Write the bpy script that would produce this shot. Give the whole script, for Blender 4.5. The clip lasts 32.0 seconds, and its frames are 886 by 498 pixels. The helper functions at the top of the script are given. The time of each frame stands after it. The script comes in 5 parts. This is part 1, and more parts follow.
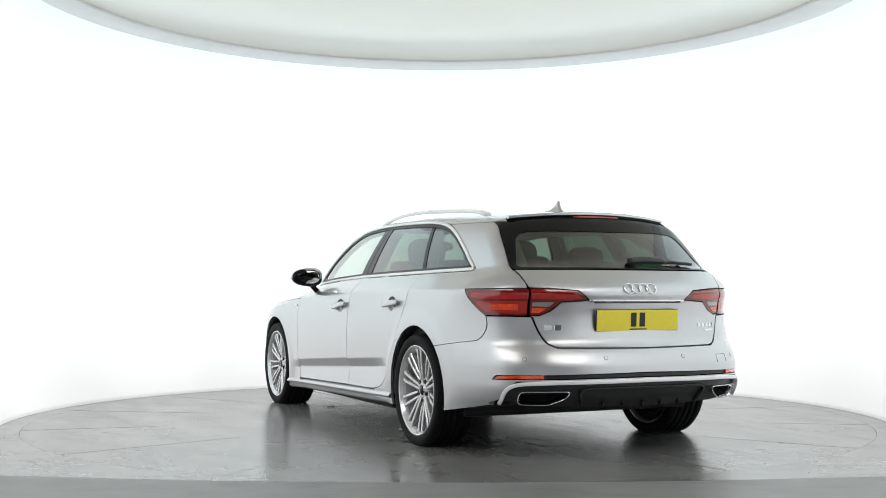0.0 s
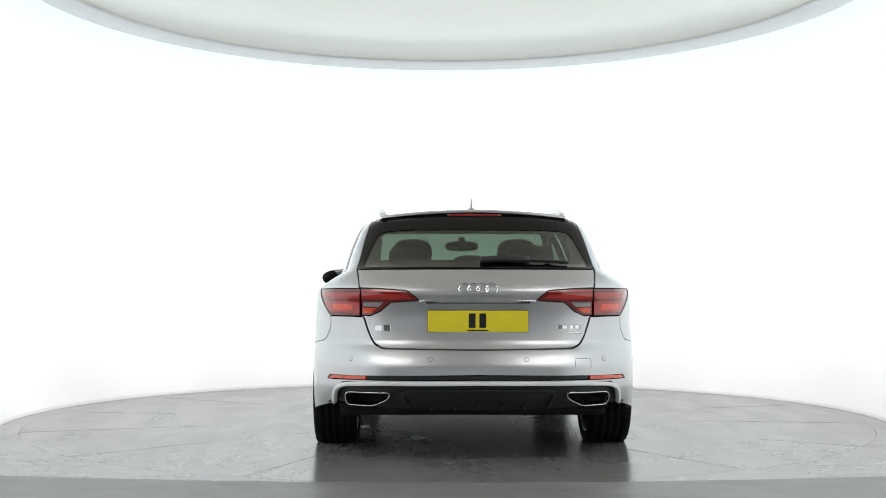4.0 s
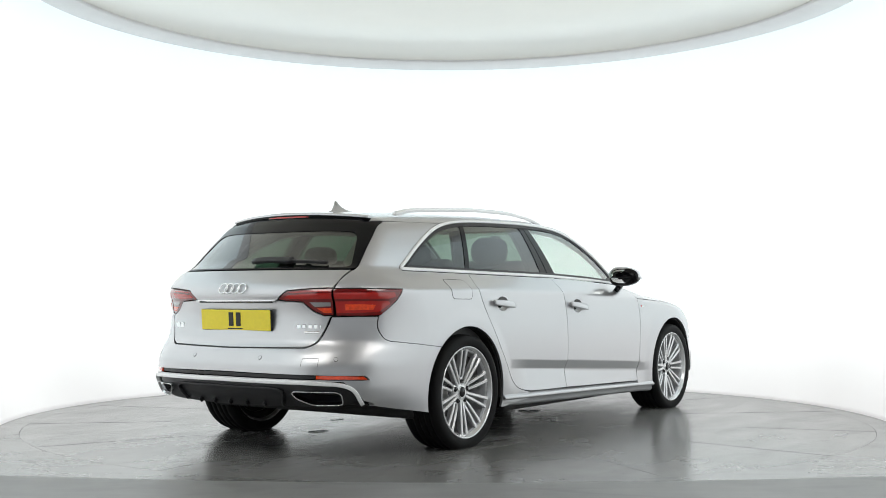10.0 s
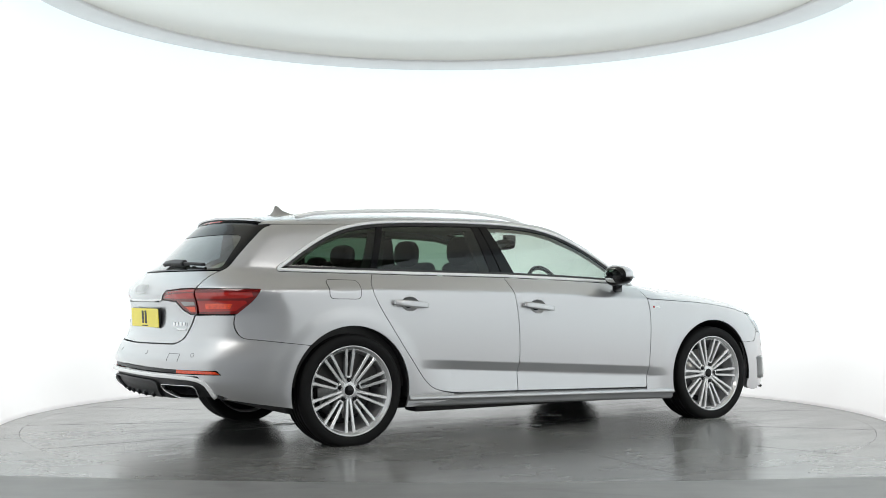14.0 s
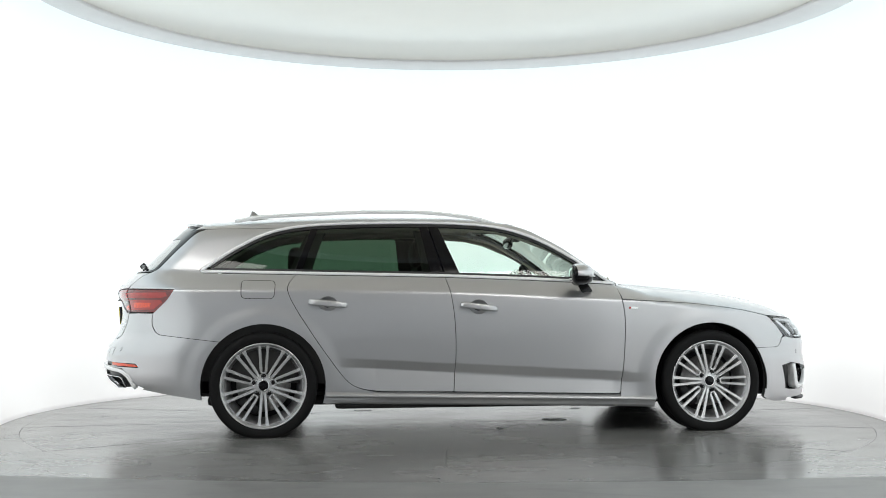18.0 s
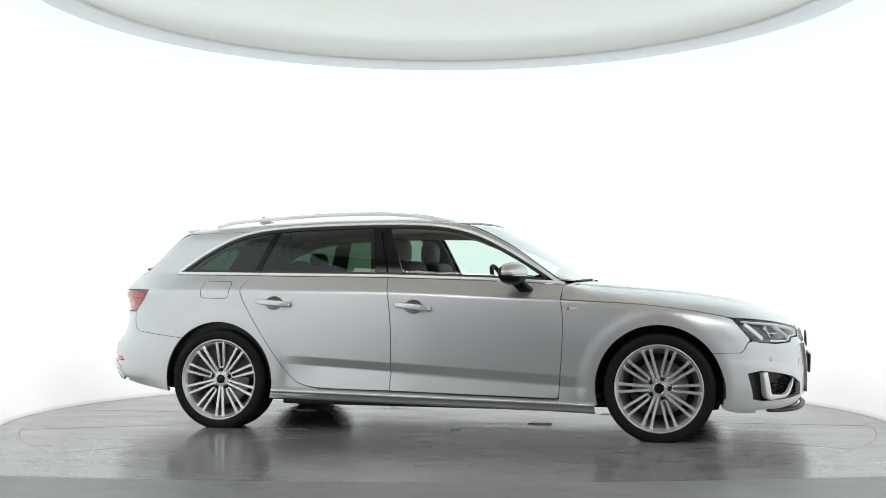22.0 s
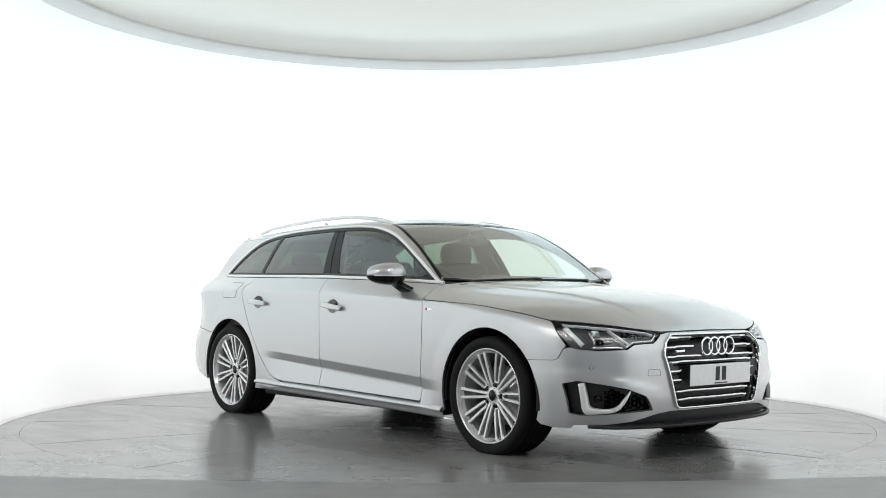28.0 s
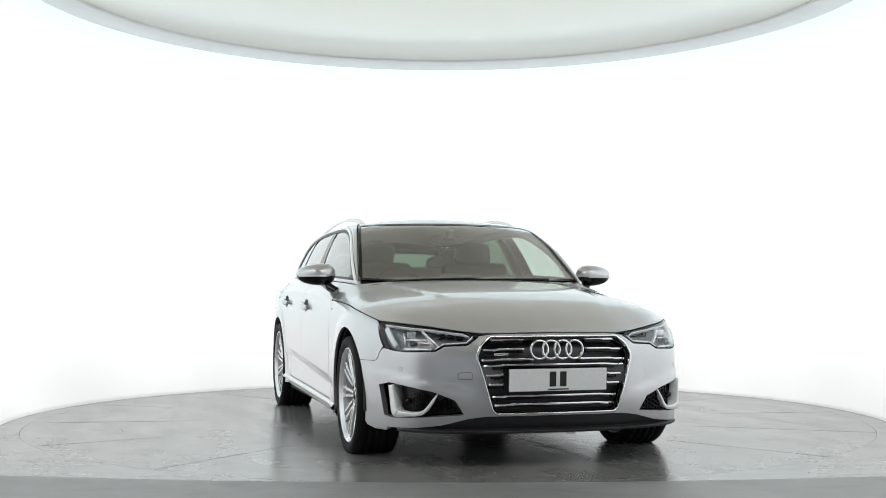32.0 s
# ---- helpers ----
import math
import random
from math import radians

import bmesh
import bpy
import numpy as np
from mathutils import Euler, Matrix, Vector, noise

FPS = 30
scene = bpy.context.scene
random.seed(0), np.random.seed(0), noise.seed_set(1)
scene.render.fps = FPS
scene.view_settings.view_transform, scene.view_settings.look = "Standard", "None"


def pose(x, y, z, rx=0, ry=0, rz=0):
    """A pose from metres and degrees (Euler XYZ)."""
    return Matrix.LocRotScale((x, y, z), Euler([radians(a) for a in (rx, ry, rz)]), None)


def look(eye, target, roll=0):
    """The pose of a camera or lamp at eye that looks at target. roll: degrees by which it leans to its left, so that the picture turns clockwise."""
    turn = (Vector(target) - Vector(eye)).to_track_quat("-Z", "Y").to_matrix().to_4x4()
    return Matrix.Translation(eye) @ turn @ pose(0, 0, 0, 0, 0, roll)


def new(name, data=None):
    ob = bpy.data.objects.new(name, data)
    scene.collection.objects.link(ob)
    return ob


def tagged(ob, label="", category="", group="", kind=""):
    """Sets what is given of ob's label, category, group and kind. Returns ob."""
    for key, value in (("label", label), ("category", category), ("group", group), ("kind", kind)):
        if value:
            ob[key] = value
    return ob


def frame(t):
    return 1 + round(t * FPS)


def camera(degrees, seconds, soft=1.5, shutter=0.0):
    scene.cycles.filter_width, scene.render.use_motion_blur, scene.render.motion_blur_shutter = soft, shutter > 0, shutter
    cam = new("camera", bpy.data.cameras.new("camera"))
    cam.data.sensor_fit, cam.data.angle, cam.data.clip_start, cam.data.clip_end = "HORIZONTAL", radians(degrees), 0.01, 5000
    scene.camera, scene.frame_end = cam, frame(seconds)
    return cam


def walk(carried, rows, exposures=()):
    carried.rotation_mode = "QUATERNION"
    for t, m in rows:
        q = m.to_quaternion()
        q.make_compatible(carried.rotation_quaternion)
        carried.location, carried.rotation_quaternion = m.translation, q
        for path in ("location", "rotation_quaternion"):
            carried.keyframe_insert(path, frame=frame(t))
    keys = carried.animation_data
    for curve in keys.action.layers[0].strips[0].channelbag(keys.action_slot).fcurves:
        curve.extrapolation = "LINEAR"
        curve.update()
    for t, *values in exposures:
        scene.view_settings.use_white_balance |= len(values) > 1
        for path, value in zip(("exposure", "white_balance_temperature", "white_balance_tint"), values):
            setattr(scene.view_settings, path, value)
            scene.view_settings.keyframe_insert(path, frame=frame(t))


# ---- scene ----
from mathutils.geometry import delaunay_2d_cdt

# ---- camera: stands still in the hall before the open booth ----
cam = camera(41.962, 32.0, soft=0.9)
EYE = (0.0, -8.171, 0.874)
TILT, PAN = 0.03805, -0.00370
AIM = (EYE[0] + math.sin(PAN) * math.cos(TILT), EYE[1] + math.cos(PAN) * math.cos(TILT), EYE[2] + math.sin(TILT))
walk(cam, [(0.0, look(EYE, AIM)), (32.0, look(EYE, AIM))])

# the turn of the platform and of the car on it
CAR_X, CAR_Y = 0.1430, -0.1150


def turn(t):
    """Degrees by which the platform has turned at t seconds."""
    u = (t - 16) / 16
    return 115.5134 - 5.861877 * t + 1.76983 * (u * u - 1) - 0.63817 * u ** 3 - 1.36128 * u ** 4


# ---- world and lights ----
world = bpy.data.worlds.new("hall_gloom")
scene.world = world
world.use_nodes = True
world.node_tree.nodes["Background"].inputs[0].default_value = (0.75, 0.78, 0.8, 1)
world.node_tree.nodes["Background"].inputs[1].default_value = 0.02
scene.view_settings.exposure = 0.0

WALL_R, DISC_R, DISC_Z = 3.0, 3.06, 3.045
WALL_GLOW = 0.78                              # the backlit wall
OPEN = 58.0                                   # half the booth's opening, in degrees


def lamp(name, m, power, sx, sy, colour=(1, 1, 1), spread=180):
    d = bpy.data.lights.new(name, "AREA")
    d.shape, d.size, d.size_y, d.energy, d.color = "RECTANGLE", sx, sy, power, colour
    d.spread = radians(spread)
    ob = new(name, d)
    ob.matrix_world = m
    return ob


# added fill: an unseen broad lamp behind the camera, two over the booth's mouth
lamp("camera_side_fill", look((0, -11.48, 1.55), (0, 0, 1.2)), 38, 8.4, 2.7, (0.88, 0.95, 1.0))
for x in (-2.4, 2.4):
    lamp("mouth_fill", look((x, -4.7, 3.7), (x * 0.5, -2.0, 0.6)), 44, 2.2, 1.2, (1.0, 0.98, 0.94))

# ---- materials ----
def mat(name, colour, rough=0.5, metal=0.0, coat=0.0, bump=0.0, scale=40.0, vary=0.0, ior=1.5, emit=0.0, glass=0.0, detail=3.0):
    m = bpy.data.materials.new(name)
    m.use_nodes = True
    nt = m.node_tree
    b = nt.nodes["Principled BSDF"]
    b.inputs["Base Color"].default_value = (*colour, 1)
    b.inputs["Roughness"].default_value = rough
    b.inputs["Metallic"].default_value = metal
    b.inputs["IOR"].default_value = ior
    b.inputs["Coat Weight"].default_value = coat
    b.inputs["Coat Roughness"].default_value = 0.03
    b.inputs["Transmission Weight"].default_value = glass
    if emit:
        b.inputs["Emission Color"].default_value = (*colour, 1)
        b.inputs["Emission Strength"].default_value = emit
    if bump or vary:
        co = nt.nodes.new("ShaderNodeTexCoord")
        n = nt.nodes.new("ShaderNodeTexNoise")
        n.inputs["Scale"].default_value, n.inputs["Detail"].default_value = scale, detail
        nt.links.new(co.outputs["Object"], n.inputs["Vector"])
        if vary:
            r = nt.nodes.new("ShaderNodeMapRange")
            r.inputs[1].default_value, r.inputs[2].default_value = 0.3, 0.7
            r.inputs[3].default_value, r.inputs[4].default_value = 1 - vary, 1 + vary
            mx = nt.nodes.new("ShaderNodeVectorMath")
            mx.operation = "SCALE"
            mx.inputs[0].default_value = colour
            nt.links.new(n.outputs["Fac"], r.inputs[0])
            nt.links.new(r.outputs[0], mx.inputs["Scale"])
            nt.links.new(mx.outputs[0], b.inputs["Base Color"])
            r2 = nt.nodes.new("ShaderNodeMapRange")
            r2.inputs[3].default_value, r2.inputs[4].default_value = max(rough - vary * 0.4, 0.02), min(rough + vary * 0.4, 1)
            nt.links.new(n.outputs["Fac"], r2.inputs[0])
            nt.links.new(r2.outputs[0], b.inputs["Roughness"])
        if bump:
            bp = nt.nodes.new("ShaderNodeBump")
            bp.inputs["Strength"].default_value, bp.inputs["Distance"].default_value = bump, 0.002
            nt.links.new(n.outputs["Fac"], bp.inputs["Height"])
            nt.links.new(bp.outputs[0], b.inputs["Normal"])
    return m


PAINT = mat("silver_metallic_paint", (0.575, 0.575, 0.59), 0.40, 0.86, 1.0, vary=0.02, scale=900)
CHROME = mat("bright_trim", (0.82, 0.825, 0.83), 0.10, 1.0)
SATIN = mat("satin_aluminium", (0.86, 0.865, 0.87), 0.28, 0.3, vary=0.02, scale=300)
ALLOY = mat("alloy_silver", (0.74, 0.745, 0.75), 0.25, 0.65, 0.7, vary=0.02, scale=200)
BLACK = mat("gloss_black", (0.004, 0.004, 0.005), 0.10, 0.0, 0.0, vary=0.03, scale=5, ior=1.33)
PLASTIC = mat("black_plastic", (0.018, 0.018, 0.02), 0.42, bump=0.1, scale=500, vary=0.1)
GREY_PLASTIC = mat("dark_grey_plastic", (0.085, 0.085, 0.09), 0.45, bump=0.1, scale=500, vary=0.08)
UNDER = mat("underbody_black", (0.012, 0.012, 0.012), 0.7, bump=0.2, scale=30, vary=0.2)
RUBBER = mat("tyre_rubber", (0.006, 0.006, 0.0065), 0.72, bump=0.15, scale=120, vary=0.15, ior=1.33)
TRIM_IN = mat("interior_dark", (0.03, 0.029, 0.028), 0.6, bump=0.2, scale=300, vary=0.1)
LINER = mat("headliner_beige", (0.42, 0.395, 0.34), 0.9, bump=0.2, scale=600, vary=0.05)
LEATHER = mat("black_leather", (0.008, 0.0075, 0.007), 0.55, bump=0.4, scale=220, vary=0.15, ior=1.3)
TRIM_BRIGHT = mat("bright_window_trim", (0.93, 0.935, 0.94), 0.16, 0.1, vary=0.01, scale=100)
BARREL = mat("cast_wheel_barrel", (0.42, 0.42, 0.43), 0.35, 0.7, vary=0.1, scale=60)
STEEL = mat("brake_steel", (0.45, 0.44, 0.43), 0.3, 1.0, vary=0.15, scale=80)
MIRROR = mat("mirror_glass", (0.9, 0.92, 0.93), 0.01, 1.0)
YELLOW = mat("plate_yellow", (0.90, 0.74, 0.035), 0.35, vary=0.03, scale=60)
WHITEP = mat("plate_white", (0.80, 0.805, 0.81), 0.35, vary=0.03, scale=60)
INK = mat("plate_black", (0.01, 0.01, 0.01), 0.5)
LENS_RED = mat("red_lens", (0.46, 0.016, 0.012), 0.07, 0.0, 1.0, vary=0.12, scale=25)
LENS_DARK = mat("smoked_red_lens", (0.17, 0.008, 0.008), 0.06, 0.0, 1.0)
LENS_BRIGHT = mat("bright_red_lens", (0.85, 0.07, 0.015), 0.1, 0.0, 1.0, vary=0.2, scale=60)
LENS_GREY = mat("clear_lamp_insert", (0.35, 0.34, 0.34), 0.15, 0.3, 1.0)
LAMP_IN = mat("lamp_reflector", (0.75, 0.76, 0.78), 0.2, 0.7, vary=0.1, scale=40)
LAMP_DARK = mat("lamp_bezel", (0.20, 0.201, 0.208), 0.3, 0.6)
DRL = mat("white_light_guide", (0.9, 0.92, 0.95), 0.3)


def tinted(name, colour, alpha, power):
    """Thin car glass: a clear sheet that dims what is behind it, under a glossy face."""
    m = bpy.data.materials.new(name)
    m.use_nodes = True
    nt = m.node_tree
    nt.nodes.clear()
    out = nt.nodes.new("ShaderNodeOutputMaterial")
    tr = nt.nodes.new("ShaderNodeBsdfTransparent")
    tr.inputs[0].default_value = (*colour, 1)
    gl = nt.nodes.new("ShaderNodeBsdfGlossy")
    gl.inputs["Color"].default_value = (1, 1, 1, 1)
    gl.inputs["Roughness"].default_value = 0.01
    lw = nt.nodes.new("ShaderNodeLayerWeight")
    lw.inputs[0].default_value = 0.5
    pw = nt.nodes.new("ShaderNodeMath")
    pw.operation = "POWER"
    pw.inputs[1].default_value = power
    nt.links.new(lw.outputs["Facing"], pw.inputs[0])
    fr = nt.nodes.new("ShaderNodeMath")
    fr.operation = "MULTIPLY_ADD"
    fr.inputs[1].default_value, fr.inputs[2].default_value = 0.9, alpha
    nt.links.new(pw.outputs[0], fr.inputs[0])
    mx = nt.nodes.new("ShaderNodeMixShader")
    nt.links.new(fr.outputs[0], mx.inputs[0])
    nt.links.new(tr.outputs[0], mx.inputs[1])
    nt.links.new(gl.outputs[0], mx.inputs[2])
    nt.links.new(mx.outputs[0], out.inputs[0])
    return m


GLASS = tinted("clear_green_glass", (0.84, 0.92, 0.87), 0.05, 2.9)
PRIVACY = tinted("privacy_glass", (0.17, 0.25, 0.19), 0.035, 2.9)
REAR_TINT = tinted("rear_window_glass", (0.14, 0.21, 0.16), 0.075, 2.9)
SCREEN = tinted("windscreen_glass", (0.84, 0.91, 0.84), 0.12, 2.6)
CLEAR = tinted("clear_lamp_cover", (0.95, 0.96, 0.97), 0.04, 4.2)


def concrete(name, base, rough):
    """Power-floated concrete: broad clouds, small stains, fine scratches and specks."""
    m = bpy.data.materials.new(name)
    m.use_nodes = True
    nt = m.node_tree
    L = nt.links.new
    b = nt.nodes["Principled BSDF"]
    co = nt.nodes.new("ShaderNodeTexCoord")

    def noise_(scale, detail, stretch=(1, 1, 1), turn_z=0.0, distort=0.0):
        mp = nt.nodes.new("ShaderNodeMapping")
        mp.inputs["Scale"].default_value = stretch
        mp.inputs["Rotation"].default_value = (0, 0, turn_z)
        n = nt.nodes.new("ShaderNodeTexNoise")
        n.inputs["Scale"].default_value, n.inputs["Detail"].default_value, n.inputs["Distortion"].default_value = scale, detail, distort
        L(co.outputs["Object"], mp.inputs[0])
        L(mp.outputs[0], n.inputs[0])
        return n.outputs["Fac"]

    def spread(src, a, b_, lo, hi):
        r = nt.nodes.new("ShaderNodeMapRange")
        for k, v in zip((1, 2, 3, 4), (a, b_, lo, hi)):
            r.inputs[k].default_value = v
        L(src, r.inputs[0])
        return r.outputs[0]

    def times(a, b_):
        n = nt.nodes.new("ShaderNodeMath")
        n.operation = "MULTIPLY"
        L(a, n.inputs[0])
        L(b_, n.inputs[1])
        return n.outputs[0]

    cloud = spread(noise_(0.8, 4), 0.3, 0.7, 0.82, 1.14)
    stain = spread(noise_(3.5, 7, distort=0.6), 0.36, 0.60, 0.93, 1.03)
    trowel = spread(noise_(2.2, 5, (1, 7, 1), 0.6), 0.3, 0.7, 0.965, 1.03)
    speck = spread(noise_(60, 3), 0.62, 0.74, 1.0, 0.90)
    scuff = spread(noise_(1.3, 5, (1, 2.2, 1), -0.5, 1.2), 0.58, 0.72, 1.0, 0.82)
    k = times(times(times(cloud, stain), times(trowel, speck)), scuff)
    mx = nt.nodes.new("ShaderNodeVectorMath")
    mx.operation = "SCALE"
    mx.inputs[0].default_value = base
    L(k, mx.inputs["Scale"])
    L(mx.outputs[0], b.inputs["Base Color"])
    rr = nt.nodes.new("ShaderNodeMath")
    rr.operation = "ADD"
    L(spread(noise_(1.6, 5, (1, 3, 1), 1.1, 0.4), 0.3, 0.7, rough - 0.025, rough + 0.03), rr.inputs[0])
    L(spread(noise_(14, 4), 0.3, 0.7, -0.008, 0.008), rr.inputs[1])
    L(rr.outputs[0], b.inputs["Roughness"])
    bp = nt.nodes.new("ShaderNodeBump")
    bp.inputs["Strength"].default_value, bp.inputs["Distance"].default_value = 0.02, 0.002
    L(noise_(12, 5), bp.inputs["Height"])
    L(bp.outputs[0], b.inputs["Normal"])
    return m


FLOOR = concrete("worn_grey_concrete", (0.222, 0.221, 0.216), 0.21)
JOINT = mat("joint_filler", (0.07, 0.07, 0.068), 0.8)
APRON = concrete("darker_grey_concrete", (0.235, 0.237, 0.235), 0.42)
WHITE_WALL = mat("white_wall_paint", (0.80, 0.80, 0.80), 0.7, bump=0.05, scale=60, vary=0.015, detail=5)
LIGHT_WALL = mat("backlit_white_fabric", (0.70, 0.71, 0.71), 0.85, vary=0.01, scale=2, detail=5)


def glow_by_height(m):
    """Light painted into emission: weaker, warmer low down; cool, a little uneven above."""
    nt = m.node_tree
    L, b = nt.links.new, nt.nodes["Principled BSDF"]
    geo, sep, co = nt.nodes.new("ShaderNodeNewGeometry"), nt.nodes.new("ShaderNodeSeparateXYZ"), nt.nodes.new("ShaderNodeTexCoord")
    L(geo.outputs["Position"], sep.inputs[0])
    n = nt.nodes.new("ShaderNodeTexNoise")
    n.inputs["Scale"].default_value, n.inputs["Detail"].default_value = 0.8, 4
    L(co.outputs["Object"], n.inputs["Vector"])
    z = nt.nodes.new("ShaderNodeMath")
    z.operation = "MULTIPLY_ADD"
    z.inputs[1].default_value = 1.1
    L(n.outputs["Fac"], z.inputs[0])
    L(sep.outputs["Z"], z.inputs[2])
    ramp = nt.nodes.new("ShaderNodeValToRGB")
    sc = nt.nodes.new("ShaderNodeMath")
    sc.operation = "DIVIDE"
    sc.inputs[1].default_value = 4.0
    L(z.outputs[0], sc.inputs[0])
    L(sc.outputs[0], ramp.inputs[0])
    el = ramp.color_ramp.elements
    el[0].position, el[0].color = 0.13, (0.66, 0.645, 0.65, 1)
    el[1].position, el[1].color = 0.84, (0.80, 0.95, 1.0, 1)
    for p, c in ((0.24, (0.85, 0.85, 0.855, 1)), (0.34, (0.87, 0.98, 1.0, 1)), (0.50, (0.935, 0.985, 1.0, 1)), (0.64, (0.935, 0.985, 1.0, 1)), (0.72, (0.82, 0.965, 1.0, 1))):
        e = el.new(p)
        e.color = c
    L(ramp.outputs[0], b.inputs["Emission Color"])
    b.inputs["Emission Strength"].default_value = WALL_GLOW


glow_by_height(LIGHT_WALL)
DISC_SKIN = mat("satin_stretch_ceiling", (0.80, 0.735, 0.635), 0.22, 0.0, 1.0, vary=0.015, scale=3)
DISC_SKIN.node_tree.nodes["Principled BSDF"].inputs["Coat Roughness"].default_value = 0.32
DISC_SKIN.node_tree.nodes["Principled BSDF"].inputs["Coat IOR"].default_value = 1.75
DISC_RIM = mat("white_rim_enamel", (0.80, 0.79, 0.80), 0.35, 0.0, 0.3, vary=0.02, scale=8)
HALL_WALL = mat("hall_grey_wall", (0.66, 0.66, 0.65), 0.8, bump=0.1, scale=40, vary=0.06)
HALL_ROOF = mat("hall_dark_ceiling", (0.09, 0.082, 0.066), 0.85, bump=0.1, scale=20, vary=0.1)
MARK = mat("white_floor_paint", (0.72, 0.73, 0.72), 0.4, vary=0.1, scale=30)

# ---- helpers for meshes ----
def part(name, bm, material, parent=None, label="", smooth=False):
    me = bpy.data.meshes.new(name)
    if smooth:
        for f in bm.faces:
            f.smooth = True
    bm.to_mesh(me)
    bm.free()
    for m in (material if isinstance(material, (list, tuple)) else [material]):
        me.materials.append(m)
    ob = new(name, me)
    if parent is not None:
        ob.parent = parent
    if label:
        ob["label"] = label
    return ob


def lathe(profile, n=96, a0=0.0, a1=360.0, close=False):
    """Turns (r, z) points about z."""
    bm = bmesh.new()
    full = abs(a1 - a0) >= 359.9
    k = n if full else n + 1
    rows = []
    for i in range(k):
        a = radians(a0 + (a1 - a0) * i / n)
        rows.append([bm.verts.new((r * math.cos(a), r * math.sin(a), z)) for r, z in profile])
    for i in range(n):
        p, q = rows[i], rows[(i + 1) % k]
        m = len(profile)
        for j in range(m if close else m - 1):
            vs = [p[j], q[j], q[(j + 1) % m], p[(j + 1) % m]]
            try:
                bm.faces.new(vs)
            except ValueError:
                pass
    bmesh.ops.remove_doubles(bm, verts=bm.verts, dist=1e-5)
    bmesh.ops.recalc_face_normals(bm, faces=bm.faces)
    return bm


def box(sx, sy, sz, bevel=0.0, seg=2, at=(0, 0, 0), rot=None):
    bm = bmesh.new()
    bmesh.ops.create_cube(bm, size=1)
    bmesh.ops.scale(bm, vec=(sx, sy, sz), verts=bm.verts)
    if bevel:
        bmesh.ops.bevel(bm, geom=bm.edges[:], offset=bevel, segments=seg, profile=0.6, affect="EDGES")
    if rot is not None:
        bmesh.ops.transform(bm, matrix=rot.to_4x4(), verts=bm.verts)
    bmesh.ops.translate(bm, vec=at, verts=bm.verts)
    return bm


def join(*bms):
    out = bmesh.new()
    for b in bms:
        me = bpy.data.meshes.new("tmp")
        b.to_mesh(me)
        b.free()
        out.from_mesh(me)
        bpy.data.meshes.remove(me)
    return out


def setting(name, bm, material, label, category, smooth=False):
    ob = part(name, bm, material, None, "", smooth)
    return tagged(ob, label, category, kind="structure")


# ---- the booth and the hall ----
def wall_radius(z):
    return WALL_R + 0.42 * (1 - math.exp(-max(z, 0) / 0.7))


prof = [(wall_radius(z), z) for z in [0.0, 0.03, 0.08, 0.15, 0.25, 0.4, 0.6, 0.9, 1.3, 1.8, 2.4, 3.0, 3.7]]
prof += [(r + 0.12, z) for r, z in reversed(prof)]
bm = bmesh.new()
rows = []
FILL_CHEEK = 3.8                                   # unseen glowing cheeks added to the drum, to brighten the car
ends = [radians(-90 + OPEN), radians(270 - OPEN)]
stations = [(ends[0], FILL_CHEEK * (1 - i / 8)) for i in range(8)] + [(ends[0] + (ends[1] - ends[0]) * i / 120, 0.0) for i in range(121)] + [(ends[1], FILL_CHEEK * (i + 1) / 8) for i in range(8)]
for a, run in stations:
    side = 1 if math.cos(a) > 0 else -1
    rows.append([bm.verts.new((r * math.cos(a) + side * run * 0.06, r * math.sin(a) - run, z)) for r, z in prof])
for p, q_ in zip(rows, rows[1:]):
    for j in range(len(prof)):
        bm.faces.new((p[j], q_[j], q_[(j + 1) % len(prof)], p[(j + 1) % len(prof)]))
bm.faces.new(rows[0])
bm.faces.new(rows[-1][::-1])
bmesh.ops.recalc_face_normals(bm, faces=bm.faces)
wall = setting("wall_booth", bm, LIGHT_WALL, "white curved drum wall of backlit fabric", "wall", True)
# unseen lid added over the gap between wall and disc; no lamps there
top = lathe([(DISC_R + 0.02, 3.72), (3.75, 3.72), (3.75, 3.8), (DISC_R + 0.02, 3.8)], 96, -90 + OPEN, 270 - OPEN, close=True)
setting("ceiling_booth", top, WHITE_WALL, "white ring-shaped lid above the gap round the disc", "ceiling")

disc = new("ceiling_disc")
tagged(disc, "large round softly lit white ceiling panel with a rounded rim", "ceiling panel")
skin = lathe([(0.0, DISC_Z + 0.10), (1.5, DISC_Z + 0.095), (DISC_R - 0.215, DISC_Z + 0.062), (DISC_R - 0.205, DISC_Z + 0.066), (DISC_R - 0.205, DISC_Z + 0.2), (0.0, DISC_Z + 0.2)], 160)
part("skin", skin, DISC_SKIN, disc, "", True)
rim_prof = [(DISC_R - 0.20, DISC_Z + 0.22), (DISC_R - 0.20, DISC_Z + 0.052), (DISC_R - 0.192, DISC_Z + 0.045)]
for i in range(9):
    a = radians(i * 90 / 8)
    rim_prof.append((DISC_R - 0.03 + 0.03 * math.sin(a), DISC_Z + 0.03 - 0.03 * math.cos(a)))
rim_prof.append((DISC_R, DISC_Z + 0.22))
part("rim", lathe(rim_prof, 160, close=True), DISC_RIM, disc, "white rounded rim", True)

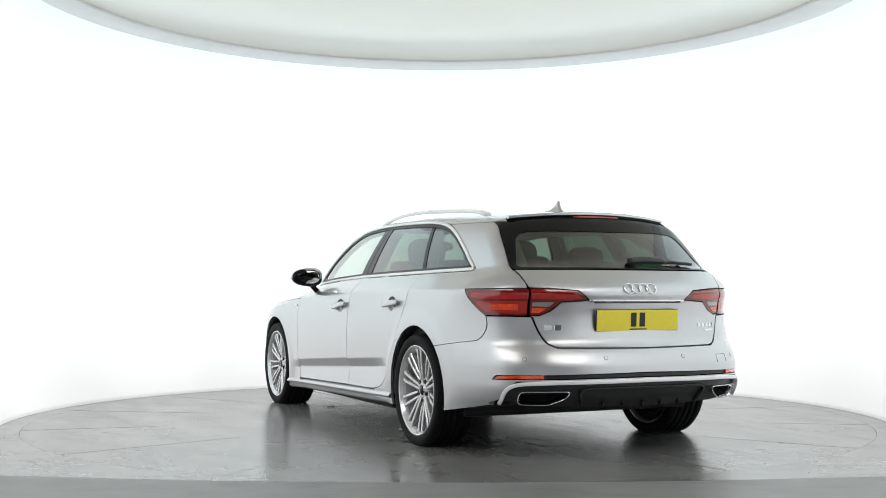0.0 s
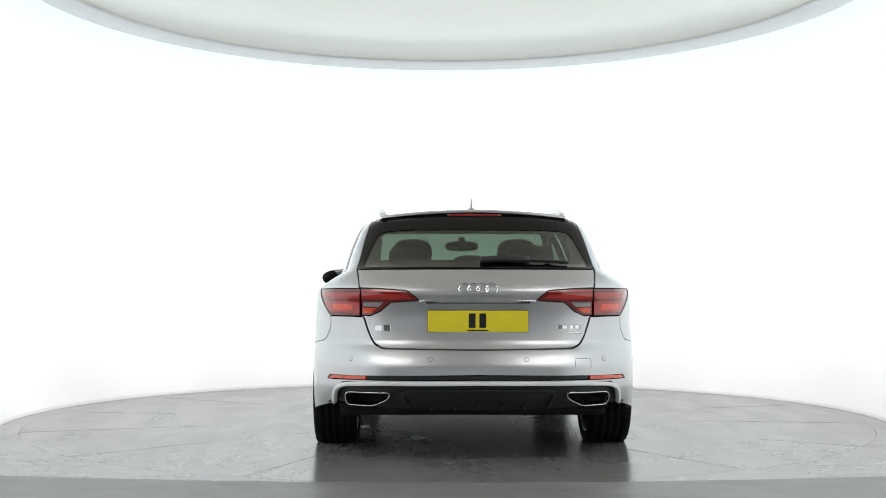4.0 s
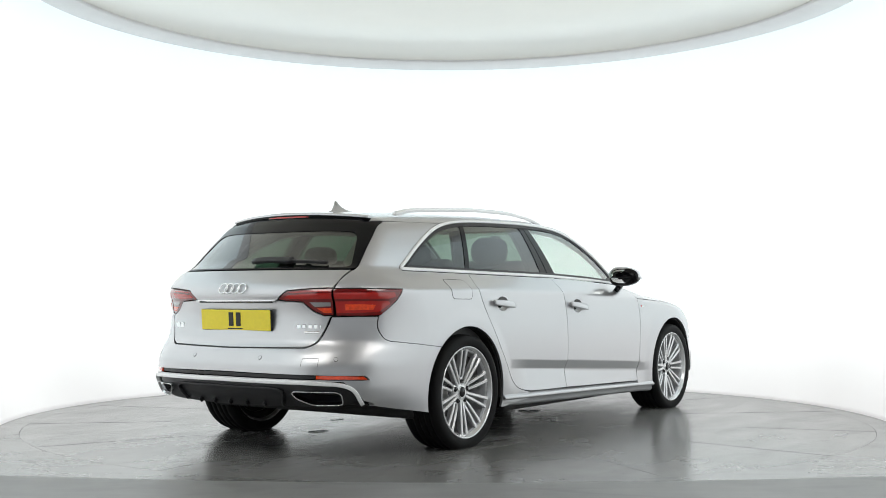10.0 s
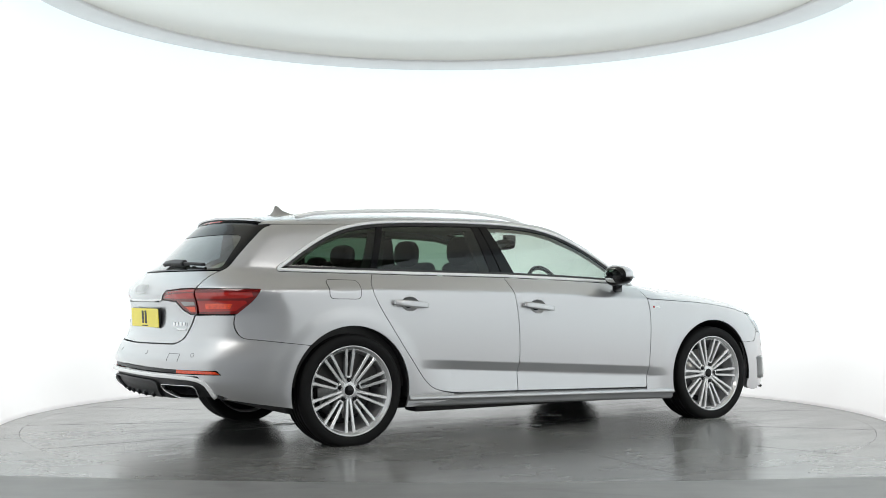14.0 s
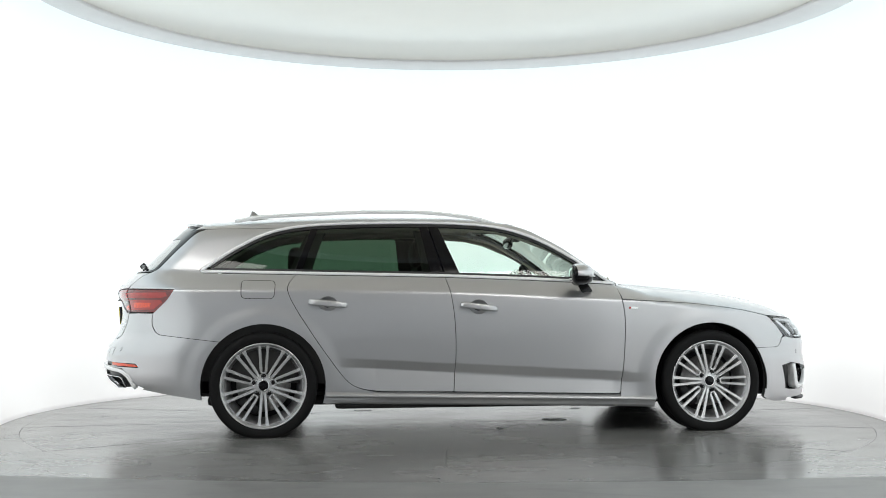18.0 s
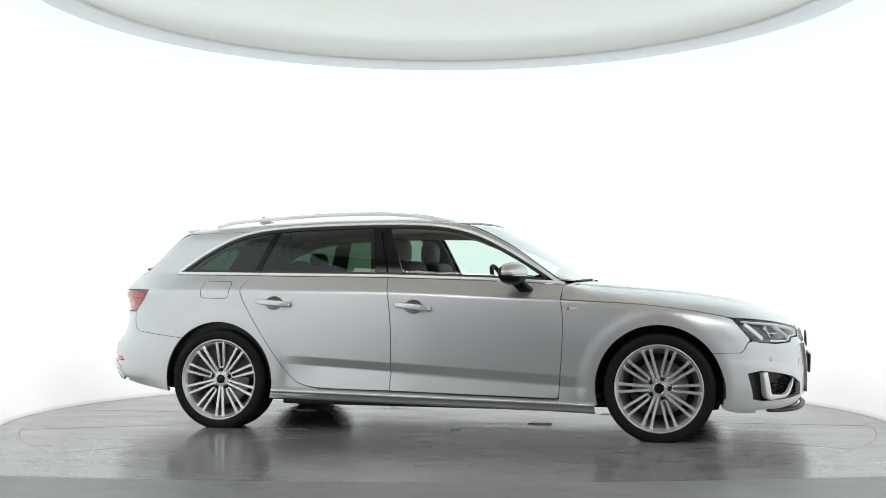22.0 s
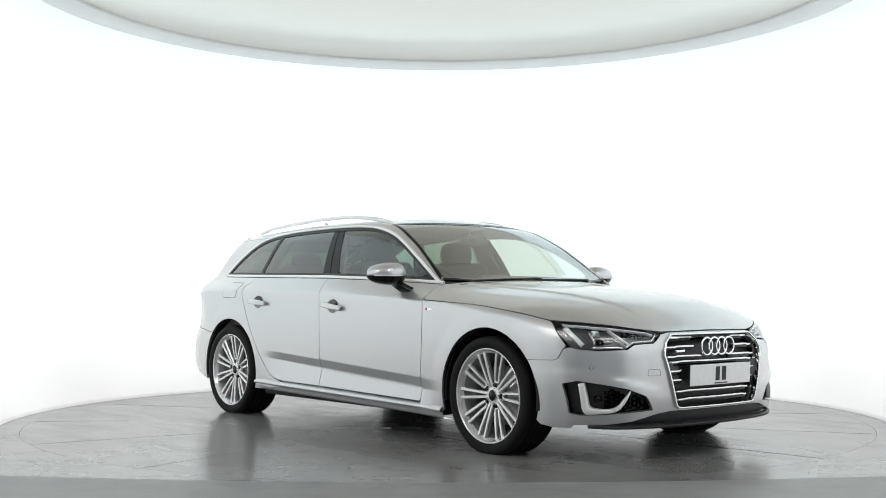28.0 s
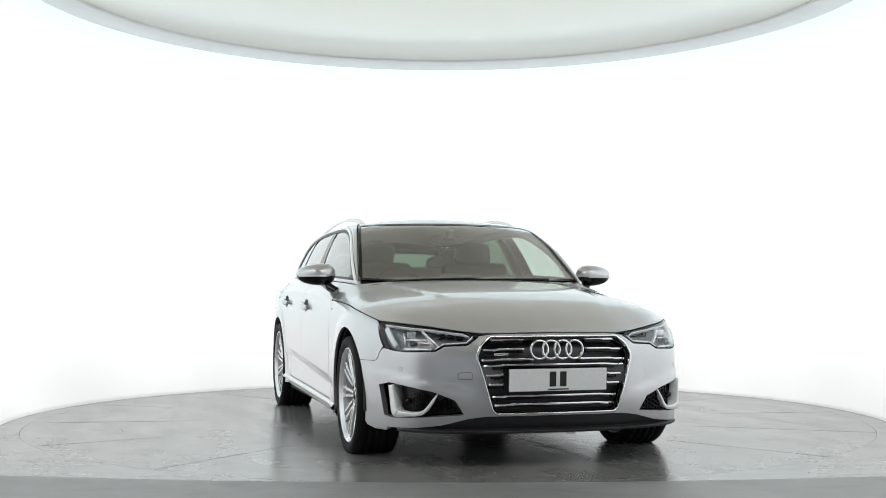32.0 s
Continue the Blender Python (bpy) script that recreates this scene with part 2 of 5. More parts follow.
# floors
setting("floor_booth", lathe([(2.831, -0.2), (2.831, 0.0), (3.55, 0.0), (3.55, -0.2)], 140, close=True), FLOOR,
        "fixed ring of worn grey concrete round the turntable", "floor")
bm = bmesh.new()
NA = 48
front, back = [], []
for i in range(NA + 1):
    x = -5.8 + 11.6 * i / NA
    front.append(bm.verts.new((x, -2.825 + 0.045 * min(x * x, 9), 0.003)))
    back.append(bm.verts.new((x, -11.5, 0.003)))
for i in range(NA):
    bm.faces.new((back[i], back[i + 1], front[i + 1], front[i]))
ext = bmesh.ops.extrude_face_region(bm, geom=bm.faces[:])
bmesh.ops.translate(bm, vec=(0, 0, -0.25), verts=[v for v in ext["geom"] if isinstance(v, bmesh.types.BMVert)])
bmesh.ops.recalc_face_normals(bm, faces=bm.faces)
setting("floor_hall", bm, APRON, "dull darker grey concrete floor before the booth", "floor")
for nm, s, at in (("wall_hall_left", (0.2, 19, 4.2), (-5.9, -2.3, 2.1)),
                  ("wall_hall_right", (0.2, 19, 4.2), (5.9, -2.3, 2.1)), ("wall_hall_far", (12, 0.2, 4.2), (0, 7.1, 2.1))):
    setting(nm, box(*s, at=at), HALL_WALL, "plain light grey hall wall", "wall")
# unseen back wall; its opening is invented to hold the fill lamp
back_wall_gap = join(box(1.7, 0.2, 4.2, at=(-5.15, -11.6, 2.1)), box(1.7, 0.2, 4.2, at=(5.15, -11.6, 2.1)), box(8.6, 0.2, 1.25, at=(0, -11.6, 3.575)))
setting("wall_hall_back", back_wall_gap, HALL_WALL, "plain light grey hall wall with an opening added for the fill lamp", "wall")
setting("ceiling_hall", box(12, 19, 0.2, at=(0, -2.3, 4.3)), HALL_ROOF, "plain dark hall ceiling", "ceiling")

turntable = new("turntable")
tagged(turntable, "round worn grey concrete turntable under the car", "turntable")
part("deck", lathe([(0, -0.15), (0, 0), (2.828, 0.0), (2.829, -0.001), (2.829, -0.15)], 160), FLOOR, turntable)
# joints between the deck's segments
for i, (r0, wd) in enumerate(((1.25, 0.009), (1.8, 0.003), (1.7, 0.0015), (2.0, 0.0015), (1.7, 0.0015), (1.9, 0.0015), (1.8, 0.0015), (2.0, 0.0015), (1.9, 0.003), (2.2, 0.0015), (1.7, 0.002), (2.0, 0.002), (1.6, 0.003), (2.0, 0.002))):
    o = part("joint", box(2.82 - r0, wd, 0.006, at=((2.82 + r0) / 2, 0, -0.0024)), JOINT, turntable, "dark radial joint")
    o.rotation_euler = (0, 0, radians(4.5 + i * 360 / 14))
# worn paint marks on the deck
rg = random.Random(4)
for x, y, r, st_ in ((0.71, -0.25, 0.075, 1.2), (-1.15, 0.20, 0.05, 1.6), (-0.55, 0.55, 0.035, 2.0), (0.25, -0.72, 0.025, 1.5), (1.05, 0.5, 0.03, 1.3)):
    bm = bmesh.new()
    vs = [bm.verts.new((x + r * st_ * math.cos(a) * rg.uniform(0.8, 1.1), y + r * math.sin(a) * rg.uniform(0.75, 1.1), -0.002)) for a in [2 * math.pi * i / 22 for i in range(22)]]
    f = bm.faces.new(vs)
    e = bmesh.ops.extrude_face_region(bm, geom=[f])
    bmesh.ops.translate(bm, vec=(0, 0, 0.0045), verts=[v for v in e["geom"] if isinstance(v, bmesh.types.BMVert)])
    bmesh.ops.recalc_face_normals(bm, faces=bm.faces)
    part("paint_mark", bm, MARK, turntable, "worn white paint mark")

# ---- the car: a smooth master shape, cut into panels ----
# x forward, y to the car's left, z up; the wheels stand at x = +-1.41
def curve(*pts):
    """A smooth curve through (x, y) points that does not overshoot."""
    xs, ys = np.array([p[0] for p in pts], float), np.array([p[1] for p in pts], float)
    d = np.diff(ys) / np.diff(xs)
    m = np.empty_like(xs)
    m[0], m[-1] = d[0], d[-1]
    for i in range(1, len(xs) - 1):
        m[i] = 0 if d[i - 1] * d[i] <= 0 else 2 * d[i - 1] * d[i] / (d[i - 1] + d[i])

    def f(x):
        x = np.asarray(x, float)
        i = np.clip(np.searchsorted(xs, x) - 1, 0, len(xs) - 2)
        h = xs[i + 1] - xs[i]
        t = np.clip((x - xs[i]) / h, 0, 1)
        y = ys[i] * (2 * t ** 3 - 3 * t ** 2 + 1) + m[i] * h * (t ** 3 - 2 * t ** 2 + t) + ys[i + 1] * (3 * t ** 2 - 2 * t ** 3) + m[i + 1] * h * (t ** 3 - t ** 2)
        return y + np.where(x < xs[0], (x - xs[0]) * m[0], 0) + np.where(x > xs[-1], (x - xs[-1]) * m[-1], 0)
    return f


def smax(a, b, k):
    h = np.maximum(k - np.abs(a - b), 0) / k
    return np.maximum(a, b) + h * h * k / 4


def smin(a, b, k):
    return -smax(-a, -b, k)


HUB_F, HUB_R, AXLE_Z, ARCH = 1.41, -1.41, 0.327, 0.372
shoulder_z = curve((-2.5, 0.90), (-1.9, 0.907), (-1.29, 0.908), (-0.79, 0.898), (-0.245, 0.89), (0.44, 0.862), (0.83, 0.847), (1.3, 0.823), (1.65, 0.778), (1.8, 0.746), (2.0, 0.712), (2.3, 0.65))
belt_z = curve((-2.3, 1.02), (-1.78, 1.009), (-0.985, 0.997), (-0.286, 0.986), (0.265, 0.968), (0.83, 0.942), (1.2, 0.925))
side_y = curve((-2.5, 0.80), (-2.1, 0.868), (-1.75, 0.893), (-1.41, 0.905), (-0.9, 0.902), (-0.3, 0.902), (0.4, 0.905), (1.0, 0.908), (1.41, 0.912), (1.75, 0.885), (2.0, 0.845), (2.3, 0.77))
belt_y = curve((-2.4, 0.60), (-2.1, 0.665), (-1.79, 0.718), (-1.3, 0.765), (-0.7, 0.787), (-0.2, 0.79), (0.4, 0.775), (0.8, 0.74), (1.2, 0.68))
nose_x = curve((0.10, 2.15), (0.20, 2.245), (0.243, 2.257), (0.356, 2.272), (0.45, 2.274), (0.56, 2.269), (0.64, 2.246), (0.695, 2.205), (0.75, 2.125), (0.9, 1.8))
tail_x = curve((0.15, -2.30), (0.27, -2.363), (0.346, -2.423), (0.404, -2.440), (0.50, -2.435), (0.577, -2.40), (0.64, -2.358), (0.76, -2.340), (0.83, -2.350), (0.887, -2.366), (0.914, -2.356), (0.96, -2.315), (1.02, -2.247), (1.06, -2.210))
hood_z = curve((0.5, 0.975), (0.934, 0.952), (1.225, 0.925), (1.6, 0.884), (1.865, 0.836), (2.05, 0.781), (2.2, 0.70), (2.27, 0.64), (2.4, 0.45))
roof_z = curve((-2.6, 0.70), (-2.245, 1.02), (-2.0, 1.262), (-1.93, 1.322), (-1.87, 1.347), (-1.6, 1.372), (-1.2, 1.394), (-0.7, 1.408), (-0.25, 1.408), (0.0, 1.397), (0.13, 1.380), (0.279, 1.345), (0.474, 1.247), (0.669, 1.123), (0.825, 1.018), (0.95, 0.936), (1.2, 0.78))
wheel_lip = 0.008


def side_surface(x, z):
    """Half the body's width at x and z."""
    zs, zb = shoulder_z(x), belt_z(x)
    base = side_y(x)
    # sections from the sill to the shoulder
    c1 = 0.443 - 0.0568 * (x - 0.0)
    mid = np.clip((x + 0.98) / 0.25, 0, 1) * np.clip((1.02 - x) / 0.25, 0, 1)
    up = np.clip((z - 0.62) / np.maximum(zs - 0.62, 0.02), 0, 1.0)
    inset = 0.016 * up ** 2
    low = np.clip((0.62 - z) / 0.4, 0, 1.3)
    inset = inset + 0.011 * low ** 2
    # the hollow above the sill
    d = (c1 - z)
    hol = np.where(d < 0, 0, np.where(d < 0.062, d / 0.062, np.maximum(1 - (d - 0.062) / 0.105, -0.25)))
    inset = inset + 0.024 * hol * mid
    # turn-in above the shoulder
    k = (z - zs) / np.maximum(zb - zs, 0.03)
    k = 0.5 * (k + np.sqrt(k * k + 0.004))
    yb = np.minimum(belt_y(x) + 0.004, base - 0.06)
    over = (base - 0.016 - yb)
    inset = inset + over * (0.8 * k + 0.2 * k ** 2)
    y = base - np.minimum(inset, 0.4)
    # lips round the wheels
    for hx in (HUB_F, HUB_R):
        r = np.hypot(x - hx, z - AXLE_Z)
        u = np.clip((0.495 - r) / 0.09, 0, 1)
        y = y + wheel_lip * u * u * (3 - 2 * u) * (z > 0.1)
    return y


def body(P):
    """Below zero inside the car's outer skin."""
    x, y, z = P[..., 0], np.abs(P[..., 1]), P[..., 2]
    side = (y - side_surface(x, z)) * 0.9
    ledge = 0.39 + 0.10 * np.clip((y - 0.42) / 0.42, 0, 1)
    fold = 0.012 * np.clip((y - 0.40) / 0.10, 0, 1) / (1 + np.exp(np.clip((z - ledge) / 0.007, -30, 30)))
    nose = (x - nose_x(z) - fold + 0.010 * np.clip((y - 0.40) / 0.10, 0, 1) + 0.20 * y ** 2 + 0.52 * y ** 6) * 0.8
    tail = (tail_x(z) + 0.21 * y ** 2 + 0.60 * y ** 6 - x) * 0.8
    yc = np.interp(x, [0.85, 2.2], [0.60, 0.36])
    dome = 0.007 / (1 + np.exp(np.clip((y - yc) / 0.007, -30, 30)))
    hood = hood_z(x + 0.06 * y ** 2) + 0.008 - 0.03 * y ** 2 - 0.125 * y ** 4
    w = np.clip((x - 0.72) / 0.36, 0, 1)
    w = w * w * (3 - 2 * w)
    lid = z - dome - np.where(x > 0.3, hood * w + np.maximum(hood, belt_z(x) + 0.005) * (1 - w), belt_z(x) + 0.005)
    low = smax(smax(side, nose, 0.11), tail, 0.09)
    low = smax(low, lid, 0.03)
    low = np.maximum(low, 0.13 - z)
    # glass house
    zb = belt_z(x)
    hgt = np.maximum(z - zb, -0.1)
    gy = belt_y(x) - 0.30 * hgt - 0.42 * hgt ** 2 * np.sign(hgt)
    gside = (y - gy) * 0.85
    s = np.tanh((x + 0.7) / 0.5)
    crown = np.interp(x, [-2.2, -1.7, 0.0, 0.5], [0.06, 0.15, 0.13, 0.02])
    roof = (z - roof_z(x + np.where(x > -0.5, 0.16, 0.30) * y ** 2 * s) + crown * y ** 2) * np.interp(x, [-2.1, -1.9, 0.1, 0.4], [0.72, 1, 1, 0.8])
    green = smax(gside, roof, np.interp(x, [-0.3, 0.15], [0.07, 0.03]))
    green = np.maximum(green, 0.955 - z)
    return smin(low, green, 0.03)


def gradient(P, e=0.002):
    g = np.empty_like(P)
    for k in range(3):
        d = np.zeros(3)
        d[k] = e
        g[..., k] = body(P + d) - body(P - d)
    n = np.linalg.norm(g, axis=-1, keepdims=True)
    return g / np.maximum(n, 1e-9)


NOSE_C, TAIL_C, BARREL_Z = 1.15, -0.9, 0.75


def rays(kind, uv):
    """Rays from outside towards the body for points of a flat pattern."""
    u, v = uv[:, 0], uv[:, 1]
    o = np.zeros_like(u)
    if kind == "side":
        return np.stack([u, o + 1.25, v], 1), np.stack([o, o - 1, o], 1)
    if kind == "top":
        return np.stack([u, v, o + 1.7], 1), np.stack([o, o, o - 1], 1)
    if kind == "rear":
        return np.stack([o - 2.9, u, v], 1), np.stack([o + 1, o, o], 1)
    if kind == "front":
        return np.stack([o + 2.8, u, v], 1), np.stack([o - 1, o, o], 1)
    if kind == "nose":
        c, s = np.cos(u), np.sin(u)
        return np.stack([NOSE_C + 1.6 * c, 1.6 * s, v], 1), np.stack([-c, -s, o], 1)
    if kind == "tail":
        c, s = np.cos(u), np.sin(u)
        return np.stack([TAIL_C - 1.9 * c, 1.9 * s, v], 1), np.stack([c, -s, o], 1)
    c, s = np.cos(v), np.sin(v)                       # barrel
    return np.stack([u, 1.3 * c, BARREL_Z + 1.3 * s], 1), np.stack([o, -c, -s], 1)


def meet(kind, uv):
    """Where the pattern's points fall on the body."""
    uv = np.asarray(uv, float)
    org, way = rays(kind, uv)
    n, far = 90, {"tail": 1.75, "nose": 1.5, "front": 1.6, "rear": 1.6}.get(kind, 1.2)
    s = np.linspace(0, far, n)
    val = body(org[:, None, :] + s[None, :, None] * way[:, None, :])
    ins = val < 0
    first = np.where(ins.any(1), ins.argmax(1), np.abs(val).argmin(1))
    first = np.maximum(first, 1)
    lo, hi = s[first - 1], s[first]
    for _ in range(14):
        m = (lo + hi) / 2
        inside = body(org + m[:, None] * way) < 0
        hi, lo = np.where(inside, m, hi), np.where(inside, lo, m)
    return org + hi[:, None] * way


def flat(kind, P):
    """The pattern's point over a place on the body."""
    P = np.asarray(P, float)
    x, y, z = P[..., 0], P[..., 1], P[..., 2]
    if kind == "side":
        return np.stack([x, z], -1)
    if kind == "top":
        return np.stack([x, y], -1)
    if kind in ("rear", "front"):
        return np.stack([y, z], -1)
    if kind == "nose":
        return np.stack([np.arctan2(y, x - NOSE_C), z], -1)
    if kind == "tail":
        return np.stack([np.arctan2(y, TAIL_C - x), z], -1)
    return np.stack([x, np.arctan2(z - BARREL_Z, y)], -1)


def along(kind, pts, to, step=0.02, r=0.0):
    """A line drawn in one pattern, given in another."""
    pts = dense(pts, step, r, False)
    return [tuple(p) for p in flat(to, meet(kind, pts))]


def dense(pts, step=0.02, r=0.0, closed=True):
    """Rounds the corners of a line by r (or each by its third number) and fills it with points."""
    q = [(Vector(p[:2]), (p[2] if len(p) > 2 else r)) for p in pts]
    n = len(q)
    out = []
    for i, (p, rad) in enumerate(q):
        if not closed and i in (0, n - 1) or rad <= 0:
            out.append(p)
            continue
        a, b = q[i - 1][0], q[(i + 1) % n][0]
        la, lb = (a - p).length, (b - p).length
        if la < 1e-6 or lb < 1e-6:
            continue
        ra, rb = min(rad, la * 0.5), min(rad, lb * 0.5)
        s, e = p + (a - p) * (ra / la), p + (b - p) * (rb / lb)
        k = 4 if max(ra, rb) < 0.03 else 7
        for j in range(k + 1):
            t = j / k
            out.append(s * (1 - t) ** 2 + p * 2 * t * (1 - t) + e * t ** 2)
    res = []
    m = len(out)
    for i in range(m if closed else m - 1):
        a, b = out[i], out[(i + 1) % m]
        k = max(1, math.ceil((b - a).length / step))
        for j in range(k):
            res.append(tuple(a + (b - a) * (j / k)))
    if not closed:
        res.append(tuple(out[-1]))
    keep = [res[0]]
    for p in res[1:]:
        if (Vector(p) - Vector(keep[-1])).length > 1e-4:
            keep.append(p)
    if closed and (Vector(keep[0]) - Vector(keep[-1])).length < 1e-4:
        keep.pop()
    return keep


def area(loop):
    a = np.array(loop)
    b = np.roll(a, -1, 0)
    return 0.5 * np.sum(a[:, 0] * b[:, 1] - b[:, 0] * a[:, 1])


def shrink(loop, d):
    """Moves a closed line inwards by d."""
    a = np.array(loop)
    if area(a) < 0:
        a = a[::-1]
    t = np.roll(a, -1, 0) - np.roll(a, 1, 0)
    t /= np.maximum(np.linalg.norm(t, axis=1, keepdims=True), 1e-9)
    return a + d * np.stack([-t[:, 1], t[:, 0]], 1)


def inside(loop, p):
    a = np.asarray(loop)
    b = np.roll(a, -1, 0)
    x, y = p[:, 0][:, None], p[:, 1][:, None]
    c = ((a[None, :, 1] > y) != (b[None, :, 1] > y)) & (x < (b[None, :, 0] - a[None, :, 0]) * (y - a[None, :, 1]) / (b[None, :, 1] - a[None, :, 1] + 1e-12) + a[None, :, 0])
    return c.sum(1) % 2 == 1


def skin_mesh(kind, loops, gap=0.0022, step=0.022, sink=0.0, thick=0.014, push=None, shear=0.0):
    """Points, faces and normals of a piece of the body's skin inside loops[0], without the other loops."""
    ring = [np.asarray(shrink(loops[0], gap))] + [np.asarray(shrink(h, -gap)) for h in loops[1:]]
    lo, hi = ring[0].min(0), ring[0].max(0)
    gx, gy = np.meshgrid(np.arange(lo[0] + step / 2, hi[0], step), np.arange(lo[1] - 0.1 * bool(shear) + step / 2, hi[1] + 0.1 * bool(shear), step))
    gy = gy + shear * gx
    g = np.stack([gx.ravel() + np.where((np.arange(gx.size) // gx.shape[1]) % 2, step / 2, 0), gy.ravel()], 1)
    ok = inside(ring[0], g)
    for h in ring[1:]:
        ok &= ~inside(h, g)
    g = g[ok]
    edge = np.concatenate(ring)
    if len(g):
        dist = np.concatenate([np.min(((c[:, None] - edge[None]) ** 2).sum(-1), 1) for c in np.array_split(g, max(1, len(g) // 800))])
        g = g[dist > (step * 0.45) ** 2]
    pts = np.concatenate([edge, g])
    cons, k = [], 0
    for r in ring:
        n = len(r)
        cons += [(k + i, k + (i + 1) % n) for i in range(n)]
        k += n
    vo, _, fo, vi, _, _ = delaunay_2d_cdt([Vector(p) for p in pts], cons, [], 0, 1e-6)
    uv = np.array([tuple(v) for v in vo])
    tri = np.array([f for f in fo if len(f) == 3], int)
    cen = uv[tri].mean(1)
    ok = inside(ring[0], cen)
    for h in ring[1:]:
        ok &= ~inside(h, cen)
    tri = tri[ok]
    P = meet(kind, uv)
    N = gradient(P)
    P = P - N * sink
    if push is not None:
        P = P + push(P)
    # face direction
    a, b, c = P[tri[:, 0]], P[tri[:, 1]], P[tri[:, 2]]
    w = np.einsum("ij,ij->i", np.cross(b - a, c - a), N[tri[:, 0]])
    if np.median(w) < 0:
        tri = tri[:, ::-1]
    verts, norms, faces = [P], [N], [tuple(int(i) for i in f) for f in tri]
    base = len(P)
    # skirts along the open edges
    if thick:
        count = {}
        for f in faces:
            for i in range(3):
                e = (f[i], f[(i + 1) % 3])
                count[tuple(sorted(e))] = None if tuple(sorted(e)) in count else e
        open_e = [e for e in count.values() if e]
        for i, j in open_e:
            q = np.stack([P[i], P[j], P[j] - N[j] * thick, P[i] - N[i] * thick])
            n = np.cross(q[1] - q[0], N[i])
            n = n / max(np.linalg.norm(n), 1e-9)
            verts.append(q)
            norms.append(np.repeat(n[None], 4, 0))
            faces.append((base + 1, base, base + 3, base + 2))
            base += 4
    return np.concatenate(verts), faces, np.concatenate(norms)


def sheet(name, data, material, parent, label="", mirror=False):
    V, Fc, N = data
    if mirror:
        V, N, Fc = V * (1, -1, 1), N * (1, -1, 1), [f[::-1] for f in Fc]
    me = bpy.data.meshes.new(name)
    me.from_pydata([tuple(v) for v in V], [], Fc)
    me.polygons.foreach_set("use_smooth", [True] * len(me.polygons))
    me.normals_split_custom_set_from_vertices([tuple(n) for n in N])
    me.materials.append(material)
    ob = new(name, me)
    ob.parent = parent
    if label:
        ob["label"] = label
    return ob


def both(name, kind, loops, material, parent, label="", **kw):
    """A panel on either side of the car."""
    data = skin_mesh(kind, loops, **kw)
    return [sheet(name, data, material, parent, label, m) for m in (False, True)]


def arc(cx, a0, a1, r=ARCH, n=30):
    return [(cx + r * math.cos(radians(a0 + (a1 - a0) * i / n)), AXLE_Z + r * math.sin(radians(a0 + (a1 - a0) * i / n))) for i in range(n + 1)]


car = new("estate_car")
tagged(car, "silver metallic estate car with multi-spoke alloy wheels on a turntable", "car")

# lines on the body's side
DLO_LOW = [(-1.79, 1.011), (-0.985, 0.997), (-0.286, 0.986), (0.265, 0.968), (0.835, 0.942)]
DLO_TOP = [(0.79, 0.968), (0.629, 1.077), (0.449, 1.186), (0.268, 1.274), (0.087, 1.321), (-0.095, 1.34), (-0.386, 1.348), (-0.825, 1.341), (-1.119, 1.327), (-1.303, 1.300), (-1.45, 1.253), (-1.634, 1.15), (-1.737, 1.077), (-1.81, 1.03)]
dlo = dense(DLO_LOW + [(p[0], p[1], 0.3) for p in DLO_TOP], 0.03)


def belt(x):
    return float(np.interp(x, [p[0] for p in DLO_LOW], [p[1] for p in DLO_LOW]))


# doors
front_door = dense([(0.829, belt(0.829), 0), (0.829, 0.847, 0.02), (0.846, 0.747, 0.1), (0.841, 0.539, 0.1), (0.815, 0.255, 0.02), (-0.248, 0.279, 0.01),
                    (-0.234, 0.502, 0.2), (-0.237, 0.677, 0.2), (-0.255, 0.851, 0.2), (-0.290, belt(-0.29), 0)] + [(x, belt(x), 0) for x in (0.0, 0.265, 0.5)], 0.02)
rear_door = dense([(-0.290, belt(-0.29), 0), (-0.255, 0.851, 0.2), (-0.237, 0.677, 0.2), (-0.234, 0.502, 0.2), (-0.248, 0.279, 0.01), (-0.72, 0.286, 0.1), (-0.843, 0.307, 0.1), (-0.914, 0.353, 0.1),
                   (-1.074, 0.57, 0.1), (-1.224, 0.799, 0.1), (-1.270, 0.894, 0.06), (-1.268, 0.94, 0.03), (-1.218, belt(-1.218), 0), (-0.985, belt(-0.985), 0), (-0.6, belt(-0.6), 0)], 0.02)


def dish_hole(x, z):
    return [(x + 0.0565 * math.cos(2 * math.pi * i / 28), z + 0.0415 * math.sin(2 * math.pi * i / 28)) for i in range(28)]


HANDLES = ((-1.025, 0.8235, -0.010), (-0.091, 0.803, -0.014))
doors_f = both("front_door", "side", [front_door, dish_hole(*HANDLES[1][:2])], PAINT, car, step=0.0135, shear=-0.0568)
doors_r = both("rear_door", "side", [rear_door, dish_hole(*HANDLES[0][:2])], PAINT, car, step=0.0135, shear=-0.0568)

# front wing
hood_line = [(0.829, 0.847), (1.05, 0.837), (1.305, 0.823), (1.5, 0.800), (1.65, 0.778), (1.79, 0.749)]
